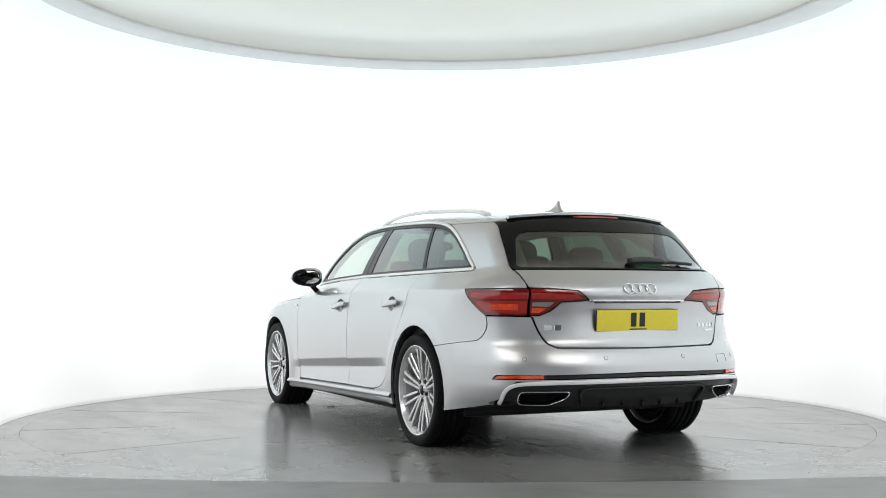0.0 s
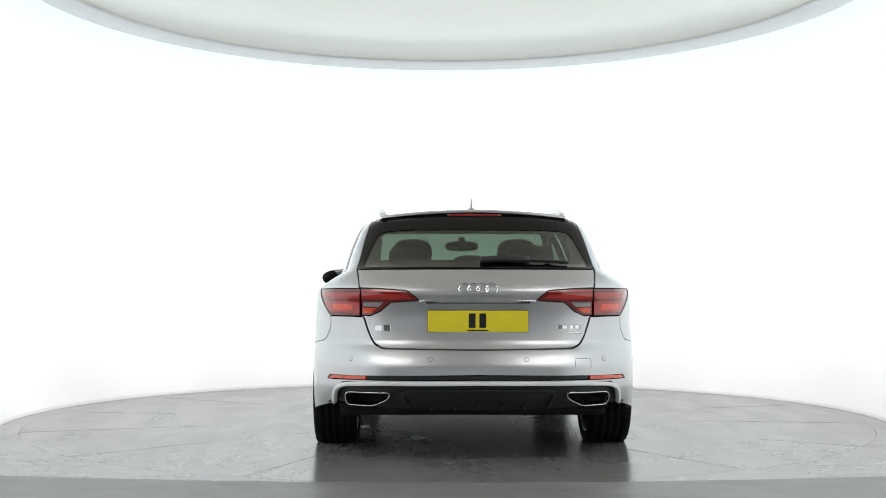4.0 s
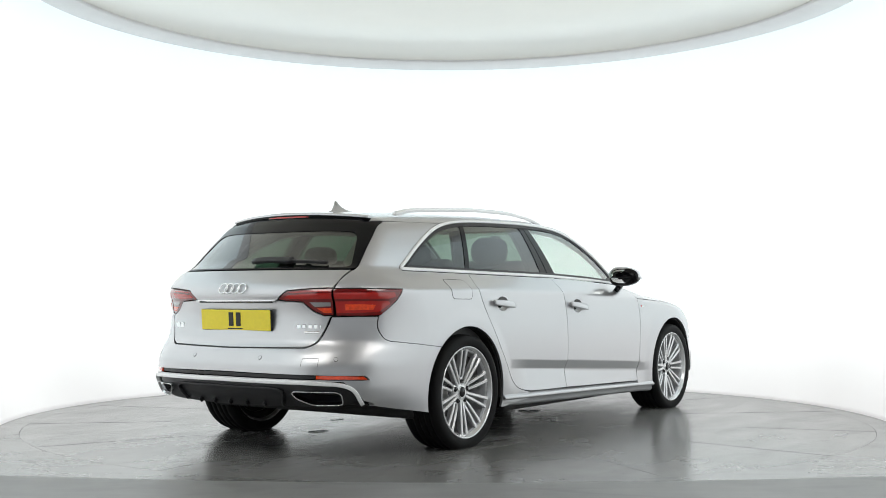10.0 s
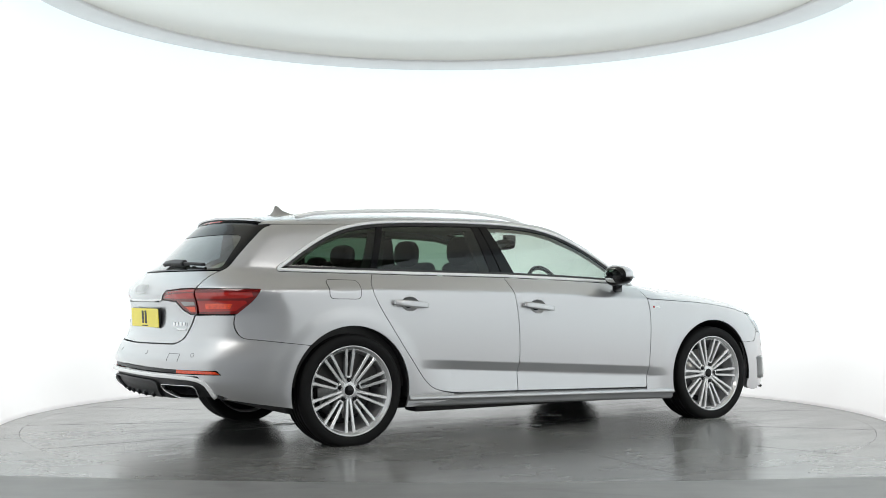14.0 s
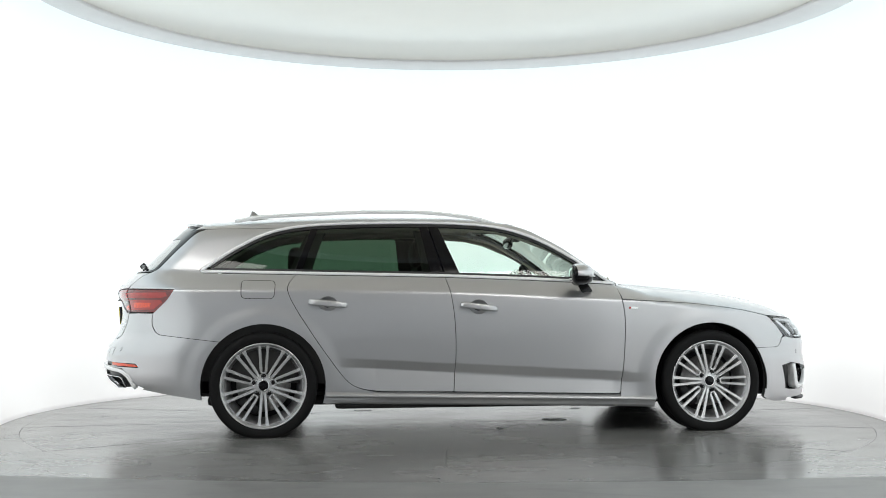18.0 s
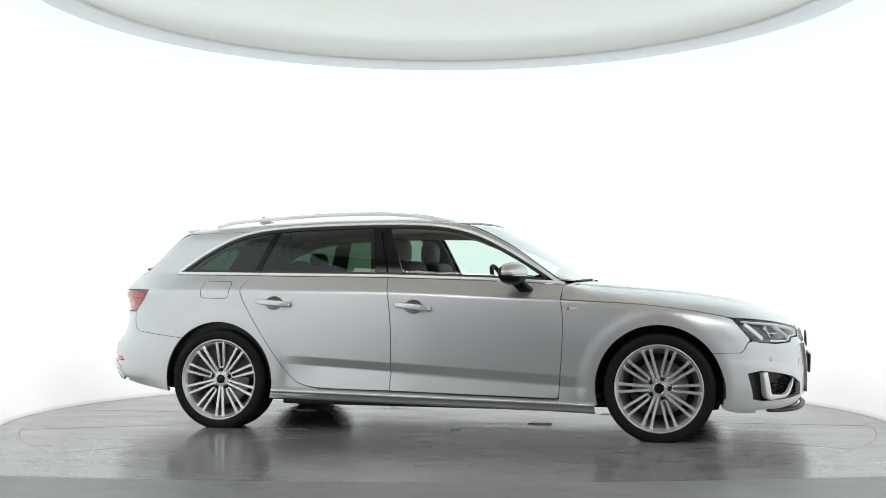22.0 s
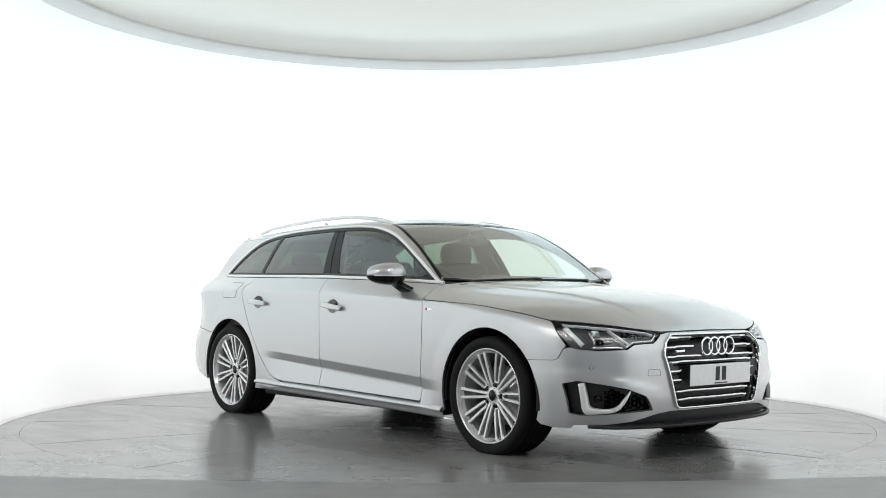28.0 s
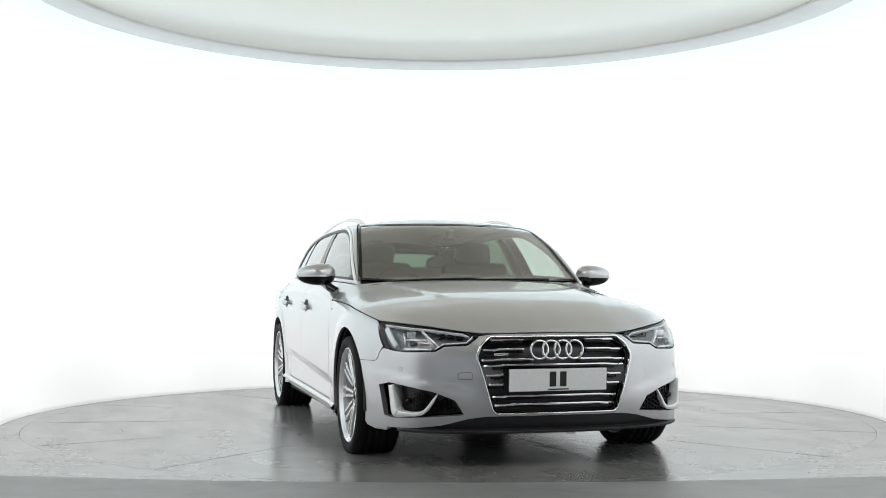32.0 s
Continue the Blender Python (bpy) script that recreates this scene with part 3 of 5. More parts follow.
wing = dense([(0.829, 0.847, 0), *[(*p, 0.3) for p in hood_line[1:-1]], (1.80, 0.747, 0.01), (1.83, 0.735, 0.01), (1.935, 0.612, 0.02), (1.915, 0.60, 0.02), (1.89, 0.540, 0.03), (1.722, 0.537, 0)]
             + [(*p, 0) for p in arc(HUB_F, 34.5, 196)] + [(1.02, 0.205, 0.0), (0.815, 0.212, 0), (0.815, 0.255, 0), (0.841, 0.539, 0.1), (0.846, 0.747, 0.1)], 0.02)
both("front_wing", "side", [wing], PAINT, car, step=0.015)

# rear quarter, down to the bumper and round to the tailgate
LAMP_TIP = (-1.949, 0.910)
q = along("side", [(-1.218, belt(-1.218)), (-1.268, 0.94, 0.03), (-1.270, 0.894, 0.06), (-1.224, 0.799, 0.1), (-1.074, 0.57, 0.1), (-0.914, 0.353, 0.1), (-0.843, 0.307, 0.1), (-0.72, 0.283), (-0.72, 0.245), (-1.03, 0.215)], "tail")
q += along("side", arc(HUB_R, -17, 134, n=40), "tail", 0.03)[0:]
q += along("side", [(-1.68, 0.594), (-1.85, 0.614), (-2.05, 0.637, 0.03), (-2.085, 0.70, 0.05), (-2.075, 0.768)], "tail")
q += along("side", [(-2.068, 0.772), (-1.985, 0.851, 0.03), LAMP_TIP], "tail")
q += along("rear", [(0.70, 0.914), (0.620, 0.914), (0.622, 0.946), (0.636, 1.0), (0.640, 1.012), (0.622, 1.10), (0.602, 1.20), (0.578, 1.288)], "tail")
q += along("side", [(-1.60, 1.293), (-1.33, 1.296)], "tail")
q += along("side", [(-1.303, 1.300), (-1.45, 1.253, 0.2), (-1.634, 1.15, 0.2), (-1.737, 1.077, 0.2), (-1.81, 1.03, 0.03), (-1.79, 1.011)] + [(x, belt(x)) for x in (-1.5, -1.3)], "tail")
quarter = dense(q, 0.02)
both("rear_quarter", "tail", [quarter], PAINT, car, gap=0.0018, step=0.016)

# roof frame between the windows and the roof, with the windscreen pillar
fr = along("side", [(-1.33, 1.296), (-1.119, 1.327, 0.1), (-0.825, 1.341, 0.2), (-0.386, 1.348, 0.2), (-0.095, 1.34, 0.2), (0.087, 1.321, 0.1), (0.268, 1.274, 0.1), (0.449, 1.186, 0.1), (0.629, 1.077, 0.1), (0.79, 0.968), (0.835, 0.942)], "barrel")
fr += along("top", [(0.86, 0.755), (0.875, 0.735), (0.80, 0.722), (0.6, 0.683), (0.4, 0.647), (0.2, 0.607), (0.02, 0.562), (-0.1, 0.535), (-0.8, 0.525), (-1.4, 0.515), (-1.78, 0.495), (-1.80, 0.52)], "barrel", 0.03)
fr += along("side", [(-1.84, 1.290), (-1.60, 1.293)], "barrel")
both("roof_frame", "barrel", [dense(fr, 0.03)], PAINT, car, gap=0.0)
roof_l = dense([(0.13, 0.582, 0.03), (0.235, 0.3, 0.2), (0.262, 0.0, 0.2), (0.235, -0.3, 0.2), (0.13, -0.582, 0.03), (-0.1, -0.533), (-0.8, -0.523), (-1.4, -0.513), (-1.80, -0.49), (-1.86, -0.3), (-1.885, 0), (-1.86, 0.3), (-1.80, 0.49), (-1.4, 0.513), (-0.8, 0.523), (-0.1, 0.533)], 0.04)
sheet("roof", skin_mesh("top", [roof_l], step=0.045, gap=0.002), PAINT, car)
sc = [(0.14, 0.584), (0.245, 0.3), (0.272, 0.0), (0.245, -0.3), (0.14, -0.584), (0.2, -0.600), (0.4, -0.640), (0.6, -0.676), (0.80, -0.713), (0.87, -0.5), (0.92, -0.25), (0.94, 0), (0.92, 0.25), (0.87, 0.5), (0.80, 0.713), (0.6, 0.676), (0.4, 0.640), (0.2, 0.600)]
screen_o = dense(sc, 0.04)
screen_i = shrink(screen_o, 0.019)
sheet("windscreen", skin_mesh("top", [list(map(tuple, screen_i))], step=0.05, thick=0.0, sink=0.004), SCREEN, car, "clear green-tinted windscreen").visible_shadow = False
sheet("windscreen_border", skin_mesh("top", [screen_o, list(map(tuple, screen_i))], step=0.03, sink=0.002, gap=0.001), BLACK, car, "black band round the windscreen")

# bonnet
edge = along("side", [(0.833, 0.853), (0.86, 0.8478), (1.05, 0.838, 0.2), (1.305, 0.824, 0.2), (1.5, 0.801, 0.2), (1.65, 0.779, 0.2), (1.79, 0.750)], "top", 0.03)
lead = along("nose", [tuple(flat("nose", (1.80, 0.80, 0.745))), tuple(flat("nose", (1.93, 0.72, 0.735))), tuple(flat("nose", (2.03, 0.60, 0.72))), tuple(flat("nose", (2.12, 0.45, 0.695))), tuple(flat("nose", (2.17, 0.36, 0.685))), tuple(flat("nose", (2.215, 0.18, 0.688))), (0.0, 0.690)], "top", 0.03)
half = edge + lead
rear_e = [(0.975, 0.0), (0.955, 0.25), (0.90, 0.5), (0.845, 0.70), (0.825, 0.755)]
loop = rear_e + half + [(x, -y) for x, y in reversed(half[:-1])] + [(x, -y) for x, y in reversed(rear_e[1:])]
bonnet_loop = dense(loop, 0.03)
bonnet = sheet("bonnet", skin_mesh("top", [bonnet_loop], step=0.026, gap=0.0012), PAINT, car)

# front bumper with grille and vent openings
def N3(x, y, z):
    return tuple(flat("nose", (x, y, z)))


def nose_from_front(pts, step=0.02):
    return along("front", pts, "nose", step)


GRILLE = [(0.0, 0.668), (0.335, 0.664), (0.385, 0.630), (0.412, 0.570), (0.335, 0.302), (0.31, 0.290), (0.0, 0.286)]
VENT = [(0.475, 0.285), (0.52, 0.355), (0.62, 0.395), (0.80, 0.435), (0.835, 0.42), (0.815, 0.272), (0.79, 0.262)]
LIGHT_F = [(0.385, 0.674), (0.45, 0.628), (0.56, 0.622), (0.60, 0.598), (0.73, 0.592), (0.79, 0.60)]
grl = nose_from_front(dense(GRILLE, 0.03, 0.02, False))
grille_loop = dense(grl + [(-u, v) for u, v in reversed(grl[1:-1])], 0.03)
vent_loop = dense(nose_from_front([*VENT, VENT[0]])[:-1], 0.02)
bl = nose_from_front([(0.0, 0.686), (0.33, 0.682), (0.395, 0.672)])
bl += nose_from_front(LIGHT_F)
bl += along("side", [(1.945, 0.609), (1.9155, 0.601, 0.02), (1.8912, 0.5415, 0.03), (1.722, 0.5387)], "nose")
bl += along("side", arc(HUB_F, 34, -16, n=12), "nose", 0.04)
bl += along("side", [(1.79, 0.205), (1.86, 0.19), (1.95, 0.19)], "nose")
bl += nose_from_front([(0.80, 0.207), (0.70, 0.212), (0.58, 0.228), (0.45, 0.262), (0.36, 0.273), (0.0, 0.275)])
bump_loop = dense(bl + [(-u, v) for u, v in reversed(bl[1:-1])], 0.03)
sheet("front_bumper", skin_mesh("nose", [bump_loop, grille_loop, vent_loop, [(-u, v) for u, v in vent_loop]], step=0.022, thick=0.03), PAINT, car)

# rear end
glass_r = dense([(0.0, 1.318), (0.50, 1.322, 0.02), (0.579, 1.287, 0.0), (0.603, 1.20, 0.0), (0.623, 1.10, 0.0), (0.638, 1.018, 0.02), (0.0, 1.018), (-0.638, 1.018, 0.02), (-0.623, 1.10, 0.0), (-0.603, 1.20, 0.0), (-0.579, 1.287, 0.0), (-0.50, 1.322, 0.02)], 0.03)
glass_i = dense([(0.0, 1.232), (0.40, 1.234, 0.1), (0.525, 1.222, 0.05), (0.607, 1.03, 0.02), (0.0, 1.026), (-0.607, 1.03, 0.02), (-0.525, 1.222, 0.05), (-0.40, 1.234, 0.1)], 0.03)
sheet("rear_window", skin_mesh("rear", [glass_i], step=0.04, sink=0.004, thick=0, gap=0.0), REAR_TINT, car, "dark tinted rear window").visible_shadow = False
sheet("rear_window_border", skin_mesh("rear", [glass_r, glass_i], step=0.03, sink=0.001, gap=0.001), BLACK, car, "gloss black frame of the rear window")
# the lamps' inner parts are cut out of the tailgate
left = dense([(0.0, 1.0125), (0.632, 1.0125), (0.622, 0.95), (0.613, 0.916), (0.50, 0.912), (0.365, 0.901), (0.298, 0.848), (0.452, 0.838), (0.505, 0.792), (0.562, 0.767), (0.602, 0.769), (0.590, 0.760, 0.0), (0.565, 0.682, 0.08), (0.535, 0.625, 0.05), (0.49, 0.603, 0.03), (0.0, 0.597)], 0.03, 0, False)
tg = left + [(-y, z) for y, z in reversed(left[1:-1])]
PLATE_DIP = 0.014


def dip(P):
    """The number plate's hollow in the tailgate."""
    y, z = np.abs(P[:, 1]), P[:, 2]
    w = np.clip((0.34 - y) / 0.05, 0, 1) * np.clip((0.835 - z) / 0.012, 0, 1) * np.clip((z - 0.66) / 0.05, 0, 1)
    out = np.zeros_like(P)
    out[:, 0] = PLATE_DIP * w * w * (3 - 2 * w)
    return out


tailgate = sheet("tailgate", skin_mesh("rear", [dense(tg, 0.03)], step=0.02, push=dip), PAINT, car)


def tail_from_rear(pts, step=0.02):
    return along("rear", pts, "tail", step)


rb = tail_from_rear([(0.0, 0.5935), (0.49, 0.5995), (0.5385, 0.6205, 0.03), (0.569, 0.682), (0.597, 0.762), (0.70, 0.765)])
rb += along("side", [(-2.075, 0.765), (-2.0855, 0.70, 0.05), (-2.0503, 0.6375, 0.03), (-1.85, 0.6147), (-1.6805, 0.5947)], "tail")
rb += along("side", arc(HUB_R, 135, 193, n=14), "tail", 0.04)
rb += along("side", [(-1.80, 0.247), (-2.0, 0.278), (-2.14, 0.303)], "tail")
rb += tail_from_rear([(0.79, 0.31), (0.76, 0.33), (0.745, 0.385), (0.70, 0.428), (0.0, 0.437)])
rbump = dense(rb + [(-u, v) for u, v in reversed(rb[1:-1])], 0.03)
strip = dense(tail_from_rear([(0.0, 0.462), (0.60, 0.466), (0.60, 0.442), (0.0, 0.440)]), 0.03)
sl = tail_from_rear([(0.0, 0.470), (0.775, 0.459), (0.79, 0.438), (0.60, 0.441), (0.0, 0.445)])
slot = dense(sl + [(-u, v) for u, v in reversed(sl[1:-1])], 0.03)
sheet("rear_bumper", skin_mesh("tail", [rbump, slot], step=0.022, thick=0.03), PAINT, car)

# black sheet behind the panel gaps, added for the shade in them
shell = dense([(2.0, 0.5), (1.6, 0.75), (0.95, 0.83), (0.8, 0.93), (-1.2, 0.99), (-1.9, 0.98), (-2.1, 0.6)] + arc(HUB_R, 175, 10)[3:-1] + [(-1.0, 0.21), (1.0, 0.21)] + arc(HUB_F, 170, 10)[1:-1], 0.04)
both("gap_shade_sheet", "side", [shell], UNDER, car, step=0.05, sink=0.022, thick=0)


# ---- glass, trim and lamps of the car ----
def top_at(x):
    p = sorted(DLO_TOP)
    return float(np.interp(x, [a for a, b in p], [b for a, b in p]))


def bar(path, out, w, h, closed=False, round_=0.25, taper=None):
    """A bar with a rounded rectangular section, w wide across the path and h thick along out."""
    path, out = np.asarray(path, float), np.asarray(out, float)
    n = len(path)
    sec = []
    for cx, cy, a0 in ((1, 1, 0), (-1, 1, 90), (-1, -1, 180), (1, -1, 270)):
        for a in (0, 45, 90):
            r = round_
            sec.append((cx * (1 - r) + r * math.cos(radians(a0 + a)), cy * (1 - r) + r * math.sin(radians(a0 + a))))
    bm = bmesh.new()
    rows = []
    for i in range(n):
        t = path[(i + 1) % n] - path[i - 1] if closed else path[min(i + 1, n - 1)] - path[max(i - 1, 0)]
        t = t / max(np.linalg.norm(t), 1e-9)
        o = out[i] - t * (out[i] @ t)
        o = o / max(np.linalg.norm(o), 1e-9)
        s = np.cross(t, o)
        k = taper[i] if taper is not None else 1.0
        rows.append([bm.verts.new(path[i] + s * (a * w / 2 * k) + o * (b * h / 2 * k)) for a, b in sec])
    m = len(sec)
    for i in range(n if closed else n - 1):
        p, q = rows[i], rows[(i + 1) % n]
        for j in range(m):
            bm.faces.new((p[j], q[j], q[(j + 1) % m], p[(j + 1) % m]))
    if not closed:
        bm.faces.new(rows[0])
        bm.faces.new(rows[-1][::-1])
    bmesh.ops.recalc_face_normals(bm, faces=bm.faces)
    return bm


def skin_bar(name, kind, pts, w, h, material, parent, label="", lift=0.0, closed=False, step=0.03, sides=(1,), r=0.0, round_=0.25):
    """A bar that follows the body's skin."""
    p = meet(kind, dense(pts, step, r, closed))
    g = gradient(p)
    obs = []
    for s in sides:
        k = np.array((1, s, 1))
        obs.append(part(name, bar((p + g * lift) * k, g * k, w, h, closed, round_), material, parent, label, True))
    return obs


def mirror_bm(bm):
    b = bm.copy()
    bmesh.ops.scale(b, vec=(1, -1, 1), verts=b.verts)
    bmesh.ops.reverse_faces(b, faces=b.faces)
    return b


def pair(name, bm, material, parent, label="", smooth=True):
    b = mirror_bm(bm)
    return [part(name, bm, material, parent, label, smooth), part(name, b, material, parent, label, smooth)]


skin_bar("window_trim", "side", list(map(tuple, shrink(dlo, 0.0095))), 0.021, 0.014, TRIM_BRIGHT, car, "bright aluminium window surround", 0.002, True, 0.02, (1, -1), round_=0.8)
both("window_seal", "side", [list(map(tuple, shrink(dlo, 0.018))), list(map(tuple, shrink(dlo, 0.034)))], PLASTIC, car, step=0.012, gap=0.0, sink=0.001, thick=0.012)
E_ = 0.03


def win(rear_b, rear_t, front_b=None, front_t=None):
    """A side window between two slanting lines (x at the belt, x at the top)."""
    lo, hi = (rear_b, rear_t) if rear_b is not None else (None, None)
    pts = []
    xb = np.linspace(rear_b, front_b, 14)
    pts += [(x, belt(x) + E_) for x in xb]
    xt = np.linspace(front_t, rear_t, 24)
    pts += [(x, top_at(x) - E_) for x in xt]
    return dense(pts, 0.04)


wf = both("front_side_window", "side", [win(-0.19, -0.325, 0.72, 0.70)], GLASS, car, "clear green-tinted glass", step=0.05, gap=0, thick=0, sink=0.005)
wr = both("rear_side_window", "side", [win(-1.185, -1.075, -0.375, -0.437)], PRIVACY, car, "dark privacy glass", step=0.05, gap=0, thick=0, sink=0.005)
wq = both("quarter_window", "side", [win(-1.73, -1.70, -1.225, -1.115)], PRIVACY, car, "dark privacy glass", step=0.05, gap=0, thick=0, sink=0.005)
for o in wf + wr + wq:
    o.visible_shadow = False


def strip_loop(b0, t0, b1, t1):
    return dense([(b0, belt(b0) + 0.018), (b1, belt(b1) + 0.018), (t1, top_at(t1) - 0.018), (t0, top_at(t0) - 0.018)], 0.03)


both("pillar_trim", "side", [strip_loop(-0.378, -0.440, -0.291, -0.387)], BLACK, car, "gloss black pillar cover", step=0.03, sink=0.002)
both("pillar_trim", "side", [strip_loop(-0.288, -0.384, -0.187, -0.322)], BLACK, car, "gloss black pillar cover", step=0.03, sink=0.002)
both("pillar_trim", "side", [strip_loop(-1.228, -1.118, -1.182, -1.072)], BLACK, car, "gloss black pillar cover", step=0.03, sink=0.002)
mcorner = dense([(0.56, belt(0.56) + 0.018), (0.80, belt(0.80) + 0.012), (0.70, top_at(0.70) - 0.016)], 0.03)
both("mirror_triangle", "side", [mcorner], BLACK, car, step=0.03, sink=0.002)

# sill skirts
zt = lambda x: 0.275 - 0.0215 * (x + 0.98)
xs = np.linspace(-1.035, 1.035, 40)
bm = bmesh.new()
rows = []
for x in xs:
    y0 = float(side_surface(np.array(x), np.array(0.30)))
    z0 = zt(x)
    rows.append([bm.verts.new((x, y, z)) for y, z in ((y0 - 0.05, z0 + 0.019), (y0 - 0.008, z0 + 0.016), (y0 + 0.012, z0 - 0.002), (y0 + 0.019, z0 - 0.012), (y0 + 0.012, z0 - 0.020), (y0 - 0.006, z0 - 0.026), (y0 - 0.002, z0 - 0.045), (y0 - 0.02, z0 - 0.062), (y0 - 0.1, z0 - 0.07))])
for p, q_ in zip(rows, rows[1:]):
    for j in range(8):
        bm.faces.new((p[j], q_[j], q_[j + 1], p[j + 1]))
bmesh.ops.recalc_face_normals(bm, faces=bm.faces)
pair("side_skirt", bm, PAINT, car, "silver sill blade under the doors")

# roof rails and aerial
rail = [(-1.60, 1.352), (-1.545, 1.362), (-1.48, 1.376), (-1.278, 1.392), (-1.018, 1.406), (-0.759, 1.418), (-0.464, 1.420), (-0.17, 1.401), (-0.03, 1.379), (0.05, 1.357), (0.10, 1.342)]
rc = curve(*rail)
rx = np.linspace(-1.60, 0.10, 50)
path = np.stack([rx, 0.545 - 0.02 * ((rx + 0.7) / 0.85) ** 2, rc(rx) - 0.010], 1)
pair("roof_rail", bar(path, np.repeat([[0, 0.3, 1.0]], 50, 0), 0.030, 0.020), TRIM_BRIGHT, car, "satin aluminium roof rail")
bm = bmesh.new()
fin = [(-1.36, 0.008, 0.030), (-1.40, 0.022, 0.034), (-1.45, 0.05, 0.022), (-1.49, 0.085, 0.010), (-1.515, 0.088, 0.008), (-1.512, 0.05, 0.018), (-1.53, 0.02, 0.033), (-1.56, 0.008, 0.028)]
rows = []
for i in range(25):
    s = i / 24
    x = -1.35 - 0.21 * s
    half = 0.029 * math.sin(math.pi * min(max(s, 0.02), 0.98)) ** 0.5
    hz = float(np.interp(s, [0, 0.25, 0.5, 0.68, 0.76, 0.80, 0.9, 1], [0.0, 0.018, 0.038, 0.070, 0.074, 0.044, 0.014, 0]))
    z0 = float(roof_z(np.array(x))) - 0.006
    rows.append([bm.verts.new((x, half * c, z0 + h)) for c, h in ((-1, 0), (-0.85, 0.012), (-0.3, 0.018 if hz > 0.018 else hz), (-0.1, hz), (0.1, hz), (0.3, 0.018 if hz > 0.018 else hz), (0.85, 0.012), (1, 0))])
for p, q_ in zip(rows, rows[1:]):
    for j in range(7):
        bm.faces.new((p[j], q_[j], q_[j + 1], p[j + 1]))
bmesh.ops.recalc_face_normals(bm, faces=bm.faces)
part("aerial", bm, PAINT, car, "silver shark-fin aerial", True)

# roof spoiler over the rear window
def spoiler_rows(pts_fn, m):
    bm = bmesh.new()
    rows = []
    for i in range(41):
        y = -0.515 + 1.03 * i / 40
        rows.append([bm.verts.new(p) for p in pts_fn(y)])
    for p, q_ in zip(rows, rows[1:]):
        for j in range(len(p) - 1):
            bm.faces.new((p[j], q_[j], q_[j + 1], p[j + 1]))
    bm.faces.new(rows[0])
    bm.faces.new(rows[-1][::-1])
    bmesh.ops.recalc_face_normals(bm, faces=bm.faces)
    return bm


def on_roof(x, y):
    return float(meet("top", [(x, y)])[0][2])


def sp_top(y):
    e = 0.10 * y * y
    x0, x1 = -1.80 + e * 0.3, -1.938 + 0.38 * y * y
    z0, z1 = on_roof(x0, y), 1.346 - 0.10 * y * y
    return [(x0, y, z0 - 0.012), (x0, y, z0 + 0.0015), (x0 * 0.6 + x1 * 0.4, y, z0 * 0.55 + z1 * 0.45 + 0.003), (x1 + 0.012, y, z1 + 0.002), (x1, y, z1 - 0.003), (x1 + 0.001, y, z1 - 0.012), (x1 + 0.03, y, z1 - 0.015)]


part("roof_spoiler", spoiler_rows(sp_top, PAINT), PAINT, car, "silver roof spoiler", False)


def sp_low(y):
    x1 = -1.938 + 0.38 * y * y
    z1 = 1.346 - 0.10 * y * y
    return [(x1 + 0.09, y, z1 - 0.015), (x1 + 0.010, y, z1 - 0.0155), (x1 + 0.014, y, z1 - 0.026), (x1 + 0.03, y, z1 - 0.045), (x1 + 0.055, y, z1 - 0.075), (x1 + 0.09, y, z1 - 0.08)]


part("spoiler_underside", spoiler_rows(sp_low, BLACK), BLACK, car, "gloss black", False)
path = np.array([(-1.926 + 0.38 * y * y, y, 1.346 - 0.10 * y * y - 0.026) for y in np.linspace(-0.15, 0.15, 13)])
part("brake_light_strip", bar(path, np.repeat([[-1, 0, 0.0]], 13, 0), 0.013, 0.008), LENS_RED, car, "high red brake light", True)
w = skin_bar("rear_wiper", "rear", [(-0.02, 1.050), (-0.12, 1.058), (-0.28, 1.052)], 0.034, 0.022, PLASTIC, car, "black rear wiper", 0.016)[0]
skin_bar("wiper_blade", "rear", [(-0.27, 1.050), (-0.38, 1.045), (-0.49, 1.039)], 0.013, 0.016, PLASTIC, w, "", 0.014)

# tail lamps: an outer part on the quarter, an inner part on the tailgate
def tl(pts_rear, pts_side):
    return tail_from_rear(pts_rear) + along("side", pts_side, "tail")


outer = dense(tail_from_rear([(0.620, 0.770), (0.617, 0.910), (0.70, 0.910)]) + along("side", [LAMP_TIP, (-1.985, 0.851, 0.03), (-2.065, 0.772, 0.02)], "tail") + tail_from_rear([(0.74, 0.770)]), 0.02)
lamp_o = both("tail_lamp", "tail", [outer], LENS_DARK, car, "red tail lamp in the wing", sink=0.004, thick=0.03, gap=0.0)
inner_l = dense([(0.609, 0.911), (0.50, 0.907), (0.368, 0.897), (0.312, 0.8515), (0.455, 0.8425), (0.509, 0.797), (0.562, 0.773), (0.604, 0.774)], 0.02)
lamp_i = both("tail_lamp", "rear", [inner_l], LENS_DARK, car, "red tail lamp in the tailgate", sink=0.004, thick=0.03, gap=-0.0012)


def lens(i_lamp, name, kind, loops, material, sink):
    data = skin_mesh(kind, loops, gap=0.0, sink=sink, thick=0.003, step=0.02)
    for k, m in enumerate((False, True)):
        sheet(name, data, material, i_lamp[k], "", m)


# light bands of the inner part
lens(lamp_i, "red_band", "rear", [dense([(0.607, 0.888), (0.50, 0.884), (0.37, 0.876), (0.345, 0.858), (0.455, 0.853), (0.607, 0.856)], 0.02)], LENS_RED, 0.0025)
lens(lamp_i, "top_band", "rear", [dense([(0.607, 0.906), (0.50, 0.902), (0.385, 0.893), (0.378, 0.886), (0.50, 0.893), (0.607, 0.896)], 0.02)], LENS_RED, 0.0027)
